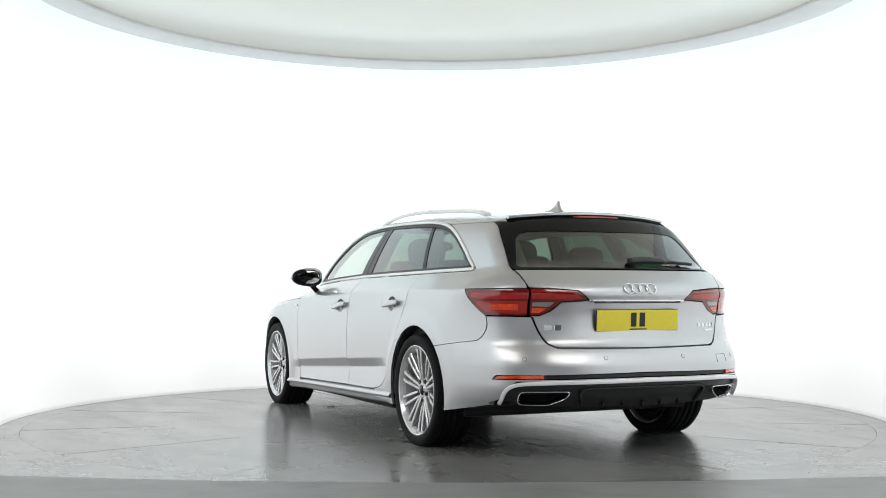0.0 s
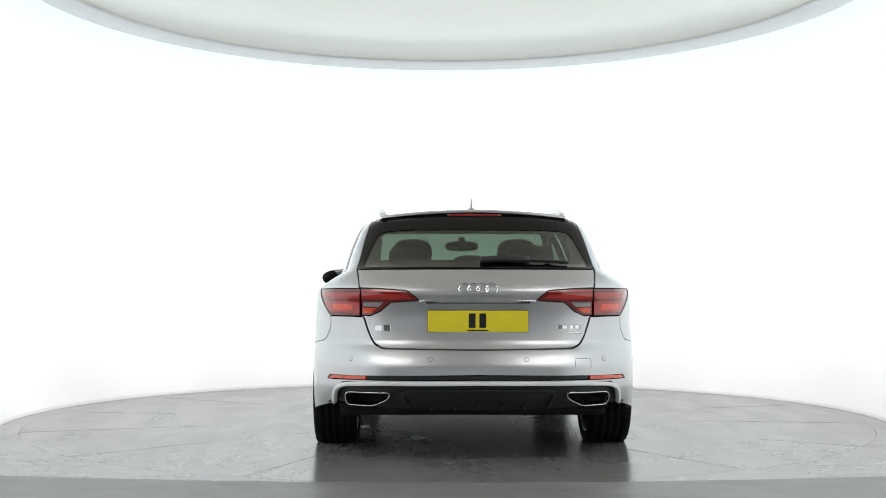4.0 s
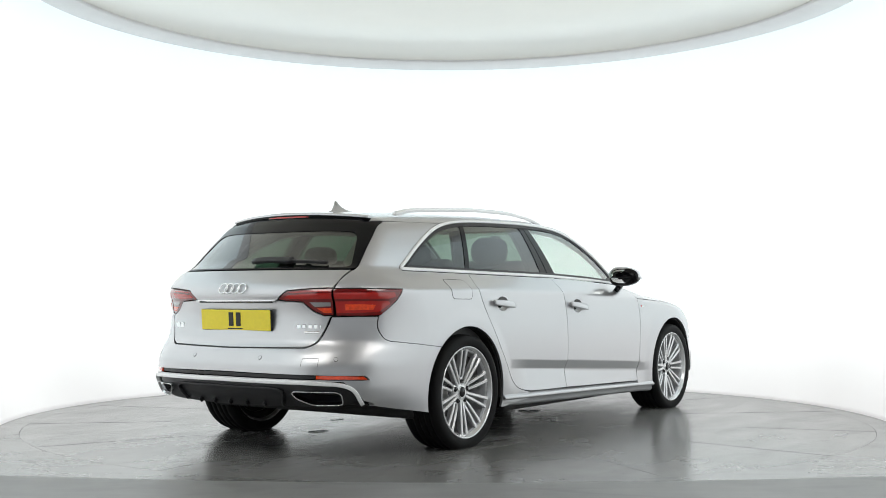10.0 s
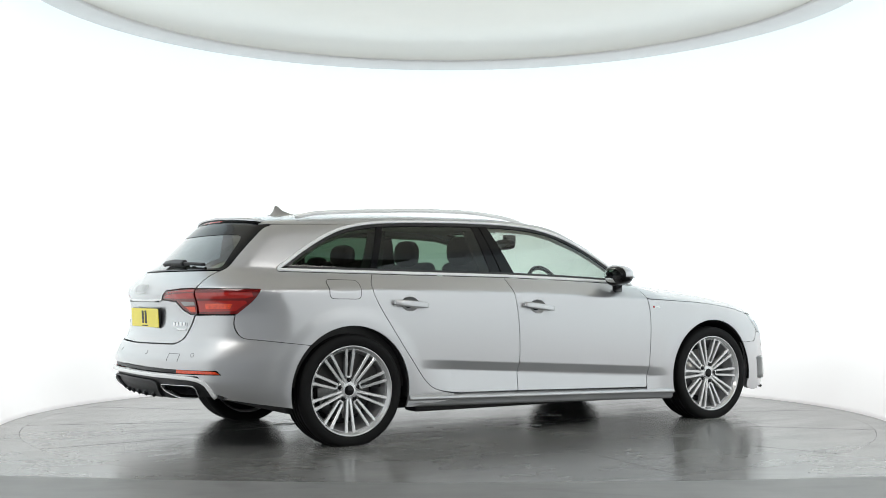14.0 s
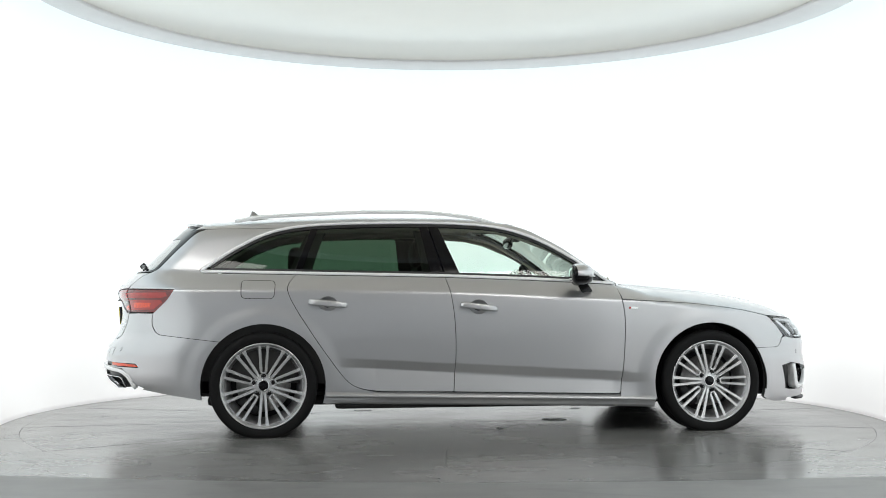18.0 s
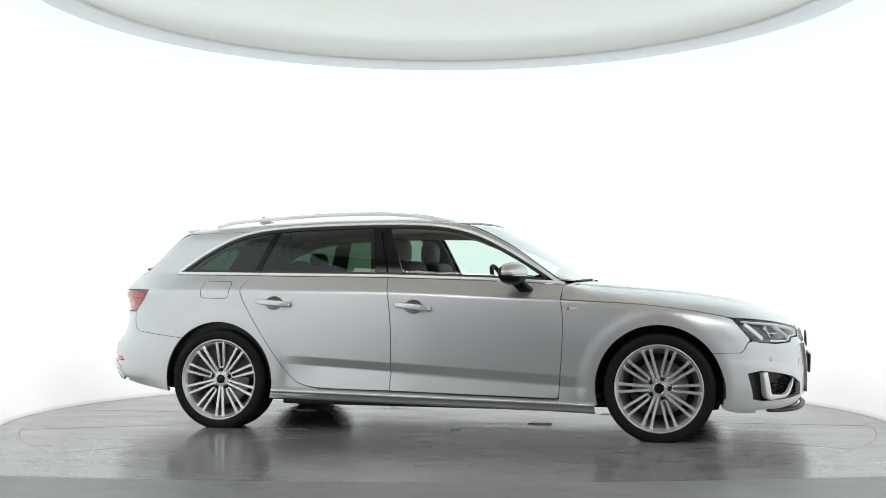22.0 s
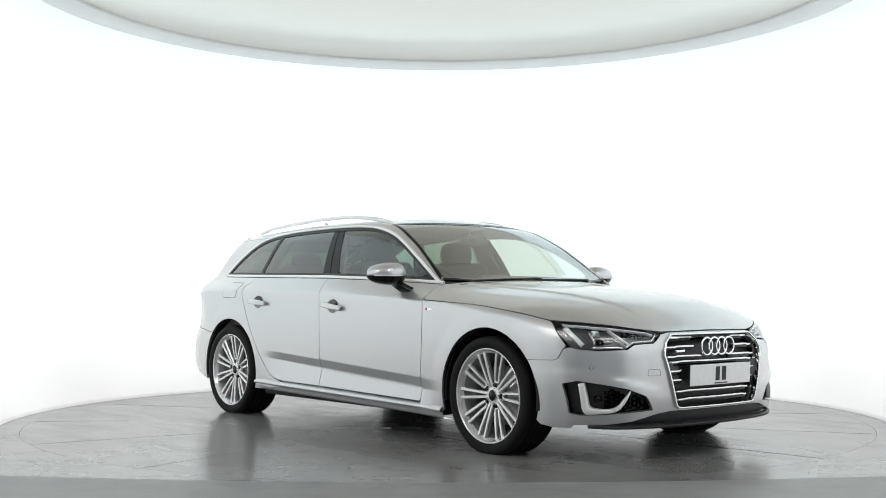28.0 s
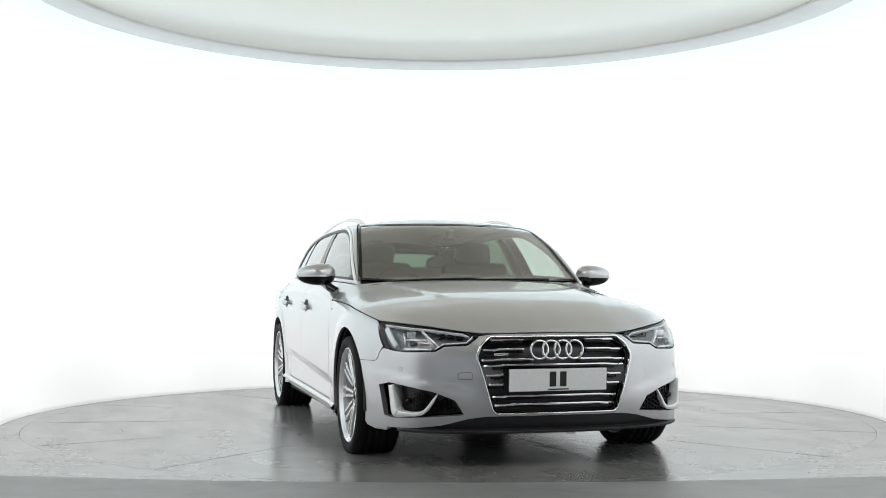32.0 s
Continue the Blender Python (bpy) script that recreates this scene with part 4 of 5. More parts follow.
lens(lamp_i, "clear_insert", "rear", [dense([(0.598, 0.838), (0.49, 0.838), (0.515, 0.815), (0.598, 0.818)], 0.02)], LENS_GREY, 0.0025)
lens(lamp_i, "bright_band", "rear", [dense([(0.598, 0.810), (0.525, 0.807), (0.560, 0.783), (0.598, 0.782)], 0.02)], LENS_BRIGHT, 0.0025)
ob_ = dense(tail_from_rear([(0.620, 0.856), (0.620, 0.889), (0.70, 0.890)]) + along("side", [(-2.0, 0.892), (-1.99, 0.868), (-2.03, 0.858)], "tail") + tail_from_rear([(0.72, 0.856)]), 0.02)
lens(lamp_o, "red_band", "tail", [ob_], LENS_RED, 0.0025)
ob2 = dense(tail_from_rear([(0.620, 0.782), (0.620, 0.843), (0.70, 0.845)]) + along("side", [(-2.03, 0.845), (-2.02, 0.832), (-2.075, 0.788)], "tail") + tail_from_rear([(0.73, 0.785)]), 0.02)
lens(lamp_o, "lower_block", "tail", [ob2], LENS_RED, 0.0028)
ob3 = dense(tail_from_rear([(0.66, 0.797), (0.66, 0.828), (0.72, 0.829)]) + along("side", [(-2.09, 0.826), (-2.10, 0.80)], "tail"), 0.02)
lens(lamp_o, "bright_band", "tail", [ob3], LENS_BRIGHT, 0.0018)
# bright crease bar between the lamps
skin_bar("tailgate_trim", "rear", [(0.30, 0.846), (0.0, 0.846), (-0.30, 0.846)], 0.012, 0.012, CHROME, tailgate, "thin bright trim", 0.002)

# reflectors, dark strip, lower blade, diffuser and pipes
rf = dense(tail_from_rear([(0.58, 0.443), (0.58, 0.464), (0.70, 0.461), (0.772, 0.457), (0.785, 0.440)]), 0.02)
both("reflector", "tail", [rf], LENS_BRIGHT, car, "red bumper reflector", sink=0.004, thick=0.02, gap=0.001)
st = tail_from_rear([(0.0, 0.468), (0.578, 0.464), (0.578, 0.443), (0.0, 0.447)])
sheet("bumper_mesh_strip", skin_mesh("tail", [dense(st + [(-u, v) for u, v in reversed(st[1:-1])], 0.03)], sink=0.012, thick=0.01, step=0.02), PLASTIC, car, "black mesh strip")
lip = [(0.752, 0.312), (0.748, 0.36, 0.02), (0.735, 0.395, 0.03), (0.69, 0.416, 0.04), (0.53, 0.424, 0.05), (0.0, 0.428)]
lipc = lip + [(-p[0], *p[1:]) for p in reversed(lip[:-1])]
skin_bar("lower_blade", "rear", lipc, 0.021, 0.024, TRIM_BRIGHT, car, "satin silver trim round the diffuser", 0.0, step=0.02)
df = tail_from_rear([(0.0, 0.426), (0.53, 0.421), (0.69, 0.412), (0.735, 0.39), (0.748, 0.312), (0.66, 0.298), (0.5, 0.282), (0.0, 0.272)])
PIPE = [(0.470, 0.339), (0.450, 0.366), (0.462, 0.377), (0.672, 0.376), (0.690, 0.362), (0.686, 0.320), (0.670, 0.307), (0.545, 0.305)]
pipe_loop = dense(tail_from_rear(dense(PIPE, 0.02, 0.02)), 0.02)
sheet("diffuser", skin_mesh("tail", [dense(df + [(-u, v) for u, v in reversed(df[1:-1])], 0.03), pipe_loop, [(-u, v) for u, v in pipe_loop]], sink=0.022, thick=0.05, step=0.022, gap=0.0), PLASTIC, car, "black rear diffuser")
skin_bar("exhaust_trim", "rear", PIPE, 0.006, 0.03, CHROME, car, "chrome exhaust surround", -0.012, True, 0.015, (1, -1), 0.02)
both("exhaust_throat", "tail", [pipe_loop], UNDER, car, sink=0.075, thick=0, gap=-0.01)
dz = [(0.36, 0.290), (0.40, 0.375, 0.03), (0.34, 0.388, 0.03), (0.0, 0.39)]
skin_bar("diffuser_ridge", "rear", dz + [(-p[0], *p[1:]) for p in reversed(dz[:-1])], 0.012, 0.018, PLASTIC, car, "", -0.014)
for yv in (-0.24, -0.12, 0.0, 0.12, 0.24):
    skin_bar("diffuser_fin", "rear", [(yv, 0.283), (yv, 0.302)], 0.008, 0.03, PLASTIC, car, "", -0.018)

# badges and number plate at the rear
def ring_bm(cy, cz, R_, r_, nx):
    bm = bmesh.new()
    n, k = 48, 10
    rows = []
    for i in range(n):
        a = 2 * math.pi * i / n
        rows.append([bm.verts.new((nx * r_ * 0.8 * math.cos(2 * math.pi * j / k), cy + (R_ + r_ * math.sin(2 * math.pi * j / k)) * math.cos(a), cz + (R_ + r_ * math.sin(2 * math.pi * j / k)) * math.sin(a))) for j in range(k)])
    for i in range(n):
        for j in range(k):
            bm.faces.new((rows[i][j], rows[(i + 1) % n][j], rows[(i + 1) % n][(j + 1) % k], rows[i][(j + 1) % k]))
    bmesh.ops.recalc_face_normals(bm, faces=bm.faces)
    return bm


for i in range(4):
    y = (i - 1.5) * 0.0465
    o = part("badge_ring", ring_bm(0, 0, 0.0295, 0.0042, 1), CHROME, tailgate, "chrome ring", True)
    p = meet("rear", [(y, 0.911)])[0]
    o.location = (p[0] - 0.004, y, 0.911)
    o.rotation_euler = (0, math.asin(float(gradient(p[None])[0][2])), 0)
    o.location += Vector(gradient(p[None])[0]) * 0.003
# model script as plain bars
for y0, y1, z0, z1 in ((0.537, 0.497, 0.690, 0.722), (0.488, 0.450, 0.690, 0.722), (-0.415, -0.440, 0.700, 0.722), (-0.446, -0.468, 0.700, 0.722), (-0.480, -0.502, 0.700, 0.722), (-0.508, -0.530, 0.700, 0.722), (-0.540, -0.546, 0.700, 0.722), (-0.462, -0.546, 0.676, 0.687)):
    yc, zc = (y0 + y1) / 2, (z0 + z1) / 2
    p = meet("rear", [(yc, zc)])[0]
    n = gradient(p[None])[0]
    b = box(0.006, abs(y1 - y0), z1 - z0, 0.002, 1)
    o = part("badge_bar", b, CHROME, tailgate, "small chrome badge")
    o.location = p
    o.rotation_euler = (0, 0, math.atan2(-n[1], -n[0]))


def plate(name, x, zc, ry, face, material, lbl, sign):
    pl = part(name, box(0.012, 0.524, 0.114, 0.004, 2), PLASTIC, car, lbl)
    pl.location, pl.rotation_euler = (x, 0, zc), (0, radians(ry), 0)
    part("plate_face", box(0.004, 0.520, 0.111, 0.0015, 1, at=(sign * 0.0075, 0, 0)), material, pl)
    # the two dark marks, as plain bars
    for yy in (0.03, -0.025):
        part("plate_mark", box(0.003, 0.035, 0.075, 0.001, 1, at=(sign * 0.0098, yy * sign * -1, 0.004)), INK, pl)
    part("plate_mark", box(0.003, 0.11, 0.006, 0.001, 1, at=(sign * 0.0098, 0, -0.047)), INK, pl)
    return pl


xp = float(meet("rear", [(0, 0.74)])[0][0])
plate("number_plate", xp + PLATE_DIP - 0.007, 0.742, -4, 1, YELLOW, "yellow rear number plate", -1)
# black bar standing in for the shadow line under the tailgate crease
for z_ in (0.838,):
    part("crease_shadow_bar", box(0.03, 0.54, 0.009, 0.003, 2, at=(xp + 0.004, 0, 0.838)), PLASTIC, tailgate)
# parking sensors
def parking_sensor(p, n):
    ring = bmesh.new()
    bmesh.ops.create_cone(ring, cap_ends=True, segments=24, radius1=0.0122, radius2=0.0120, depth=0.0016)
    o = part("parking_sensor", ring, PLASTIC, car, "silver parking sensor with a dark rim")
    o.location, o.rotation_euler = p, Vector(n).to_track_quat("Z", "Y").to_euler()
    face = bmesh.new()
    bmesh.ops.create_cone(face, cap_ends=True, segments=24, radius1=0.0104, radius2=0.0100, depth=0.0030)
    part("sensor_face", face, PAINT, o)


for s_ in (1, -1):
    for y, z in ((0.245, 0.548), (0.66, 0.545)):
        p = meet("rear", [(y, z)])[0] * (1, s_, 1)
        n = gradient(p[None])[0]
        parking_sensor(p, n)
skin_bar("tow_cover_line", "rear", [(-0.585, 0.508), (-0.585, 0.55, 0.008), (-0.50, 0.55, 0.008), (-0.50, 0.508)], 0.0016, 0.002, PLASTIC, car, "", 0.0, step=0.01)

# headlamps
hl = along("side", [(1.825, 0.732), (1.945, 0.606)], "nose") + nose_from_front([(0.775, 0.598), (0.73, 0.594), (0.605, 0.600), (0.565, 0.624), (0.45, 0.631), (0.39, 0.674), (0.42, 0.688)]) + [tuple(p) for p in [N3(2.12, 0.45, 0.6935), N3(2.03, 0.60, 0.718), N3(1.93, 0.72, 0.733), N3(1.85, 0.79, 0.741)]]
head_loop = dense(hl, 0.02)
head = both("headlamp", "nose", [head_loop], LAMP_DARK, car, "clear headlamp with light-guide strips", sink=0.045, thick=-0.045, gap=0.0012)
cover = skin_mesh("nose", [head_loop], gap=0.0012, sink=0.001, thick=0)
for k, m in enumerate((False, True)):
    sheet("lamp_cover", cover, CLEAR, head[k], "clear cover", m).visible_shadow = False


def in_lamp(name, kind, pts, w, h, material, lift, r=0.0):
    p = meet(kind, dense(pts, 0.02, r, False))
    g = gradient(p)
    for k, s in enumerate((1, -1)):
        v = np.array((1, s, 1))
        part(name, bar((p + g * lift) * v, g * v, w, h), material, head[k], "", True)


in_lamp("light_guide", "nose", [N3(1.87, 0.785, 0.726), N3(2.03, 0.60, 0.707), N3(2.125, 0.45, 0.684), N3(2.145, 0.42, 0.672)], 0.006, 0.016, DRL, -0.012)
in_lamp("light_guide", "front", [(0.418, 0.672), (0.455, 0.641), (0.555, 0.635)], 0.007, 0.016, DRL, -0.012)
in_lamp("light_guide", "front", [(0.556, 0.637), (0.575, 0.628), (0.605, 0.608)], 0.007, 0.016, DRL, -0.012)
in_lamp("light_guide", "nose", [N3(1.885, 0.785, 0.712), N3(1.93, 0.76, 0.66), N3(1.965, 0.74, 0.618)], 0.024, 0.016, DRL, -0.014)
in_lamp("reflector_bar", "front", [(0.745, 0.608), (0.62, 0.606)], 0.010, 0.016, LAMP_IN, -0.012)
in_lamp("reflector_bar", "front", [(0.650, 0.700), (0.622, 0.662), (0.590, 0.626)], 0.009, 0.02, DRL, -0.014)
in_lamp("reflector_bar", "front", [(0.735, 0.690), (0.735, 0.625)], 0.008, 0.02, LAMP_IN, -0.018)
in_lamp("reflector_bar", "front", [(0.735, 0.655), (0.640, 0.655)], 0.006, 0.02, LAMP_IN, -0.018)
for y, z, r_ in ((0.69, 0.675, 0.022), (0.685, 0.632, 0.018), (0.555, 0.668, 0.016), (0.51, 0.664, 0.015), (0.47, 0.660, 0.014)):
    p = meet("front", [(y, z)])[0]
    for k, s in enumerate((1, -1)):
        b = box(0.02, r_ * 2.2, r_ * 1.5, 0.005, 2)
        o = part("lens_box", b, BLACK if r_ < 0.02 else LAMP_IN, head[k], "", True)
        o.location = (p[0] - 0.05, p[1] * s, z)

# grille
gfull = nose_from_front([*GRILLE], 0.02)
gb = dense(gfull + [(-u, v) for u, v in reversed(gfull[1:-1])], 0.03)
grille = sheet("grille", skin_mesh("nose", [gb], sink=0.06, thick=0, gap=-0.01, step=0.04), PLASTIC, car, "black grille with chrome slats and frame")
frame_pts = dense(GRILLE[1:-1], 0.02, 0.02, False)
fl = frame_pts + [(-y, z) for y, z in reversed(frame_pts)]
p = meet("front", dense(fl, 0.02, 0, True))
part("grille_frame", bar(p + gradient(p) * 0.001, gradient(p), 0.011, 0.03, True), CHROME, grille, "chrome surround", True)


def grille_half(z):
    return float(np.interp(z, [0.29, 0.302, 0.57, 0.63, 0.664, 0.67], [0.30, 0.328, 0.405, 0.380, 0.33, 0.25]))


for z, cut in ((0.652, 0.165), (0.603, 0.165), (0.553, 0.12), (0.525, 0), (0.478, 0.275), (0.432, 0.275), (0.372, 0), (0.330, 0)):
    hw = grille_half(z) - 0.018
    for a, b_ in (((-hw, -cut), (cut, hw)) if cut else ((-hw, hw),)):
        ys = np.linspace(a, b_, 15)
        p = meet("front", np.stack([ys, np.full(15, z)], 1))
        p[:, 0] -= 0.020
        bend = np.where(np.abs(ys) > hw - 0.07, -0.0, 0.004)
        p[:, 2] += bend
        part("grille_slat", bar(p, np.repeat([[1.0, 0, 0]], 15, 0), 0.0105, 0.022), CHROME, grille, "", True)
        q_ = p.copy()
        q_[:, 2] -= 0.012
        q_[:, 0] -= 0.008
        part("grille_slat_back", bar(q_, np.repeat([[1.0, 0, 0]], 15, 0), 0.016, 0.014), BLACK, grille, "", True)
for s_ in (1, -1):
    p = meet("front", [(0.328, 0.477)])[0]
    o = part("grille_panel", box(0.02, 0.112, 0.098, 0.006, 2), GREY_PLASTIC, grille, "dark grey sensor panel")
    o.location, o.rotation_euler = (p[0] - 0.034, 0.328 * s_, 0.477), (0, 0, radians(-7 * s_))
    b = bmesh.new()
    bmesh.ops.create_cone(b, cap_ends=True, segments=20, radius1=0.011, radius2=0.010, depth=0.008)
    k_ = part("sensor_face", b, PLASTIC, grille)
    k_.location, k_.rotation_euler = (p[0] - 0.024, 0.318 * s_, 0.462), (0, radians(90), 0)
xg = float(meet("front", [(0, 0.604)])[0][0])
for i in range(4):
    o = part("badge_ring", ring_bm(0, 0, 0.0455, 0.0062, 1), CHROME, grille, "chrome ring", True)
    o.location = (xg + 0.008, (i - 1.5) * 0.0625, 0.604)
b = box(0.012, 0.075, 0.012, 0.003, 1)
o = part("badge_bar", b, CHROME, grille, "small chrome badge")
o.location = (xg - 0.02, -0.285, 0.583)
xpf = float(meet("front", [(0, 0.455)])[0][0])
plate("number_plate", xpf + 0.004, 0.455, 3, 1, WHITEP, "white front number plate", 1)

# lower vents: honeycomb, blade and fog sensor
vp = dense(nose_from_front([*VENT, VENT[0]])[:-1], 0.02)
vents = both("air_vent", "nose", [vp], PLASTIC, car, "black air vent", sink=0.055, thick=-0.05, gap=-0.004)
hex_bm = {}
for k, s in enumerate((1, -1)):
    n_ = 0
    for i in range(9):
        for j in range(5):
            y, z = 0.51 + i * 0.022, 0.288 + j * 0.022 + (0.011 if i % 2 else 0)
            if not inside(shrink(VENT, 0.012), np.array([(y, z)]))[0] or z > 0.30 + (y - 0.47) * 0.75:
                continue
            p = meet("front", [(y, z)])[0]
            o = new("honeycomb_cell", hex_bm.get("m"))
            if o.data is None:
                bpy.data.objects.remove(o)
                b = bmesh.new()
                r1 = [b.verts.new((0.006, 0.0125 * math.cos(a), 0.0125 * math.sin(a))) for a in [math.pi / 3 * q for q in range(6)]]
                r2 = [b.verts.new((0.006, 0.0098 * math.cos(a), 0.0098 * math.sin(a))) for a in [math.pi / 3 * q for q in range(6)]]
                r3 = [b.verts.new((-0.012, 0.0098 * math.cos(a), 0.0098 * math.sin(a))) for a in [math.pi / 3 * q for q in range(6)]]
                for q in range(6):
                    b.faces.new((r1[q], r1[(q + 1) % 6], r2[(q + 1) % 6], r2[q]))
                    b.faces.new((r2[q], r2[(q + 1) % 6], r3[(q + 1) % 6], r3[q]))
                o = part("honeycomb_cell", b, BLACK, vents[k])
                hex_bm["m"] = o.data
            o.parent = vents[k]
            o.location = (p[0] - 0.035, y * s, z)
    blade = [(0.790, 0.425), (0.775, 0.300, 0.015), (0.765, 0.282, 0.015), (0.70, 0.281, 0.015), (0.655, 0.292, 0.03), (0.60, 0.385)]
    p = meet("front", dense(blade, 0.015, 0.01, False))
    g = gradient(p)
    v = np.array((1, s, 1))
    tp = np.interp(np.linspace(0, 1, len(p)), [0, 0.35, 0.5, 0.9, 1], [1.5, 2.0, 1.0, 0.75, 0.3])
    part("vent_blade", bar((p + g * -0.010) * v, g * v, 0.021, 0.03, taper=tp), SATIN, vents[k], "satin silver blade", True)
    pf = meet("front", [(0.715, 0.345)])[0]
    b = bmesh.new()
    bmesh.ops.create_cone(b, cap_ends=True, segments=20, radius1=0.018, radius2=0.014, depth=0.03)
    o = part("vent_sensor", b, BLACK, vents[k], "", True)
    o.location, o.rotation_euler = (pf[0] - 0.045, pf[1] * s, pf[2]), (0, radians(80), 0)
# lower lip
sp = nose_from_front([(0.0, 0.275), (0.36, 0.273), (0.45, 0.262), (0.58, 0.228), (0.70, 0.211), (0.68, 0.194), (0.5, 0.194), (0.0, 0.194)])
sheet("lower_intake", skin_mesh("nose", [dense(sp + [(-u, v) for u, v in reversed(sp[1:-1])], 0.03)], sink=0.03, thick=0.02, gap=0, step=0.03), PLASTIC, car, "black lower intake")
lp = [(0.76, 0.205), (0.66, 0.201), (0.4, 0.199), (0.0, 0.199)]
skin_bar("front_splitter", "front", lp + [(-a, b) for a, b in reversed(lp[:-1])], 0.016, 0.030, PLASTIC, car, "black front splitter", -0.002)
for s_ in (1, -1):
    for y, z in ((0.755, 0.505),):
        p = meet("front", [(y, z)])[0] * (1, s_, 1)
        n = gradient(p[None])[0]
        parking_sensor(p, n)
skin_bar("tow_cover_line", "front", [(-0.50, 0.462), (-0.50, 0.492, 0.01), (-0.435, 0.495, 0.01), (-0.43, 0.460, 0.01), (-0.498, 0.461)], 0.0018, 0.002, PLASTIC, car, "", 0.0, step=0.01)
# scuttle and wipers at the foot of the windscreen
ys = np.linspace(-0.68, 0.68, 24)
p = meet("top", np.stack([0.955 - 0.20 * ys ** 2, ys], 1))
part("scuttle_panel", bar(p - np.array((0, 0, 0.006)), gradient(p), 0.05, 0.010), PLASTIC, car, "black scuttle below the windscreen", True)
for y0, y1 in ((-0.52, 0.02), (-0.02, 0.50)):
    ys = np.linspace(y0, y1, 14)
    p = meet("top", np.stack([0.925 - 0.19 * ys ** 2 - 0.03 * (ys - y0) / (y1 - y0), ys], 1))
    part("front_wiper", bar(p + gradient(p) * 0.002, gradient(p), 0.014, 0.008), PLASTIC, car, "black wiper", True)

# ---- wheels ----
def lathe_y(profile, n=72):
    """Turns (r, y) points about the axle."""
    bm = lathe(profile, n)
    bmesh.ops.transform(bm, matrix=Matrix.Rotation(radians(-90), 4, "X"), verts=bm.verts)
    return bm


# the axle runs along +y, outwards
TY = 0.1225
tyre_prof = [(0.255, -0.10), (0.268, -0.116), (0.295, -0.1225), (0.312, -0.119), (0.321, -0.108), (0.3255, -0.088)]
for c in (-0.06, -0.02, 0.02, 0.06):
    tyre_prof += [(0.327, c - 0.008), (0.319, c - 0.006), (0.319, c + 0.006), (0.327, c + 0.008)]
tyre_prof += [(0.3255, 0.088), (0.321, 0.108), (0.312, 0.119), (0.295, 0.1225), (0.268, 0.118), (0.258, 0.110), (0.255, 0.100)]
rim_prof = [(0.248, -0.10), (0.258, -0.112), (0.256, -0.095), (0.236, -0.085), (0.215, -0.02), (0.222, 0.06), (0.240, 0.085), (0.246, 0.094), (0.256, 0.102), (0.261, 0.108), (0.260, 0.114), (0.254, 0.115), (0.2505, 0.108), (0.240, 0.092), (0.228, 0.06), (0.20, -0.02), (0.2, -0.06)]


def spoke_bm(side, fork):
    """One spoke of a twin, from the hub to the rim along +x; side leans it, fork starts it outside a wheel bolt."""
    bm = bmesh.new()
    rows = []
    r0 = 0.086 if fork else 0.046
    for i in range(11):
        s = i / 10
        r = r0 + (0.253 - r0) * s
        off = side * ((0.0150 + 0.0105 * s) if fork else (0.0090 + 0.0165 * s))
        y = (0.068 + 0.028 * s ** 0.8) if fork else (0.0725 + 0.0235 * s ** 0.8)
        hw = 0.0084 + 0.0016 * s + 0.0045 * max(0, s - 0.82) / 0.18
        dp = 0.034 - 0.010 * s
        rows.append([bm.verts.new(v) for v in ((r, y, off - hw * 0.62), (r, y - 0.0045, off - hw), (r, y - dp, off - hw * 0.8), (r, y - dp, off + hw * 0.8), (r, y - 0.0045, off + hw), (r, y, off + hw * 0.62))])
    for p, q_ in zip(rows, rows[1:]):
        for j in range(6):
            bm.faces.new((p[j], q_[j], q_[(j + 1) % 6], p[(j + 1) % 6]))
    bm.faces.new(rows[0])
    bm.faces.new(rows[-1][::-1])
    bmesh.ops.recalc_face_normals(bm, faces=bm.faces)
    return bm


def fork_bm():
    """The bend that joins the two spokes of a twin round a wheel bolt."""
    a = np.linspace(-math.pi / 2, math.pi / 2, 11)
    path = np.stack([0.088 - 0.013 * np.cos(a), np.full(11, 0.058), 0.0150 * np.sin(a)], 1)
    return bar(path, np.repeat([[0, 1.0, 0]], 11, 0), 0.0125, 0.020)


PARTS_W = {}


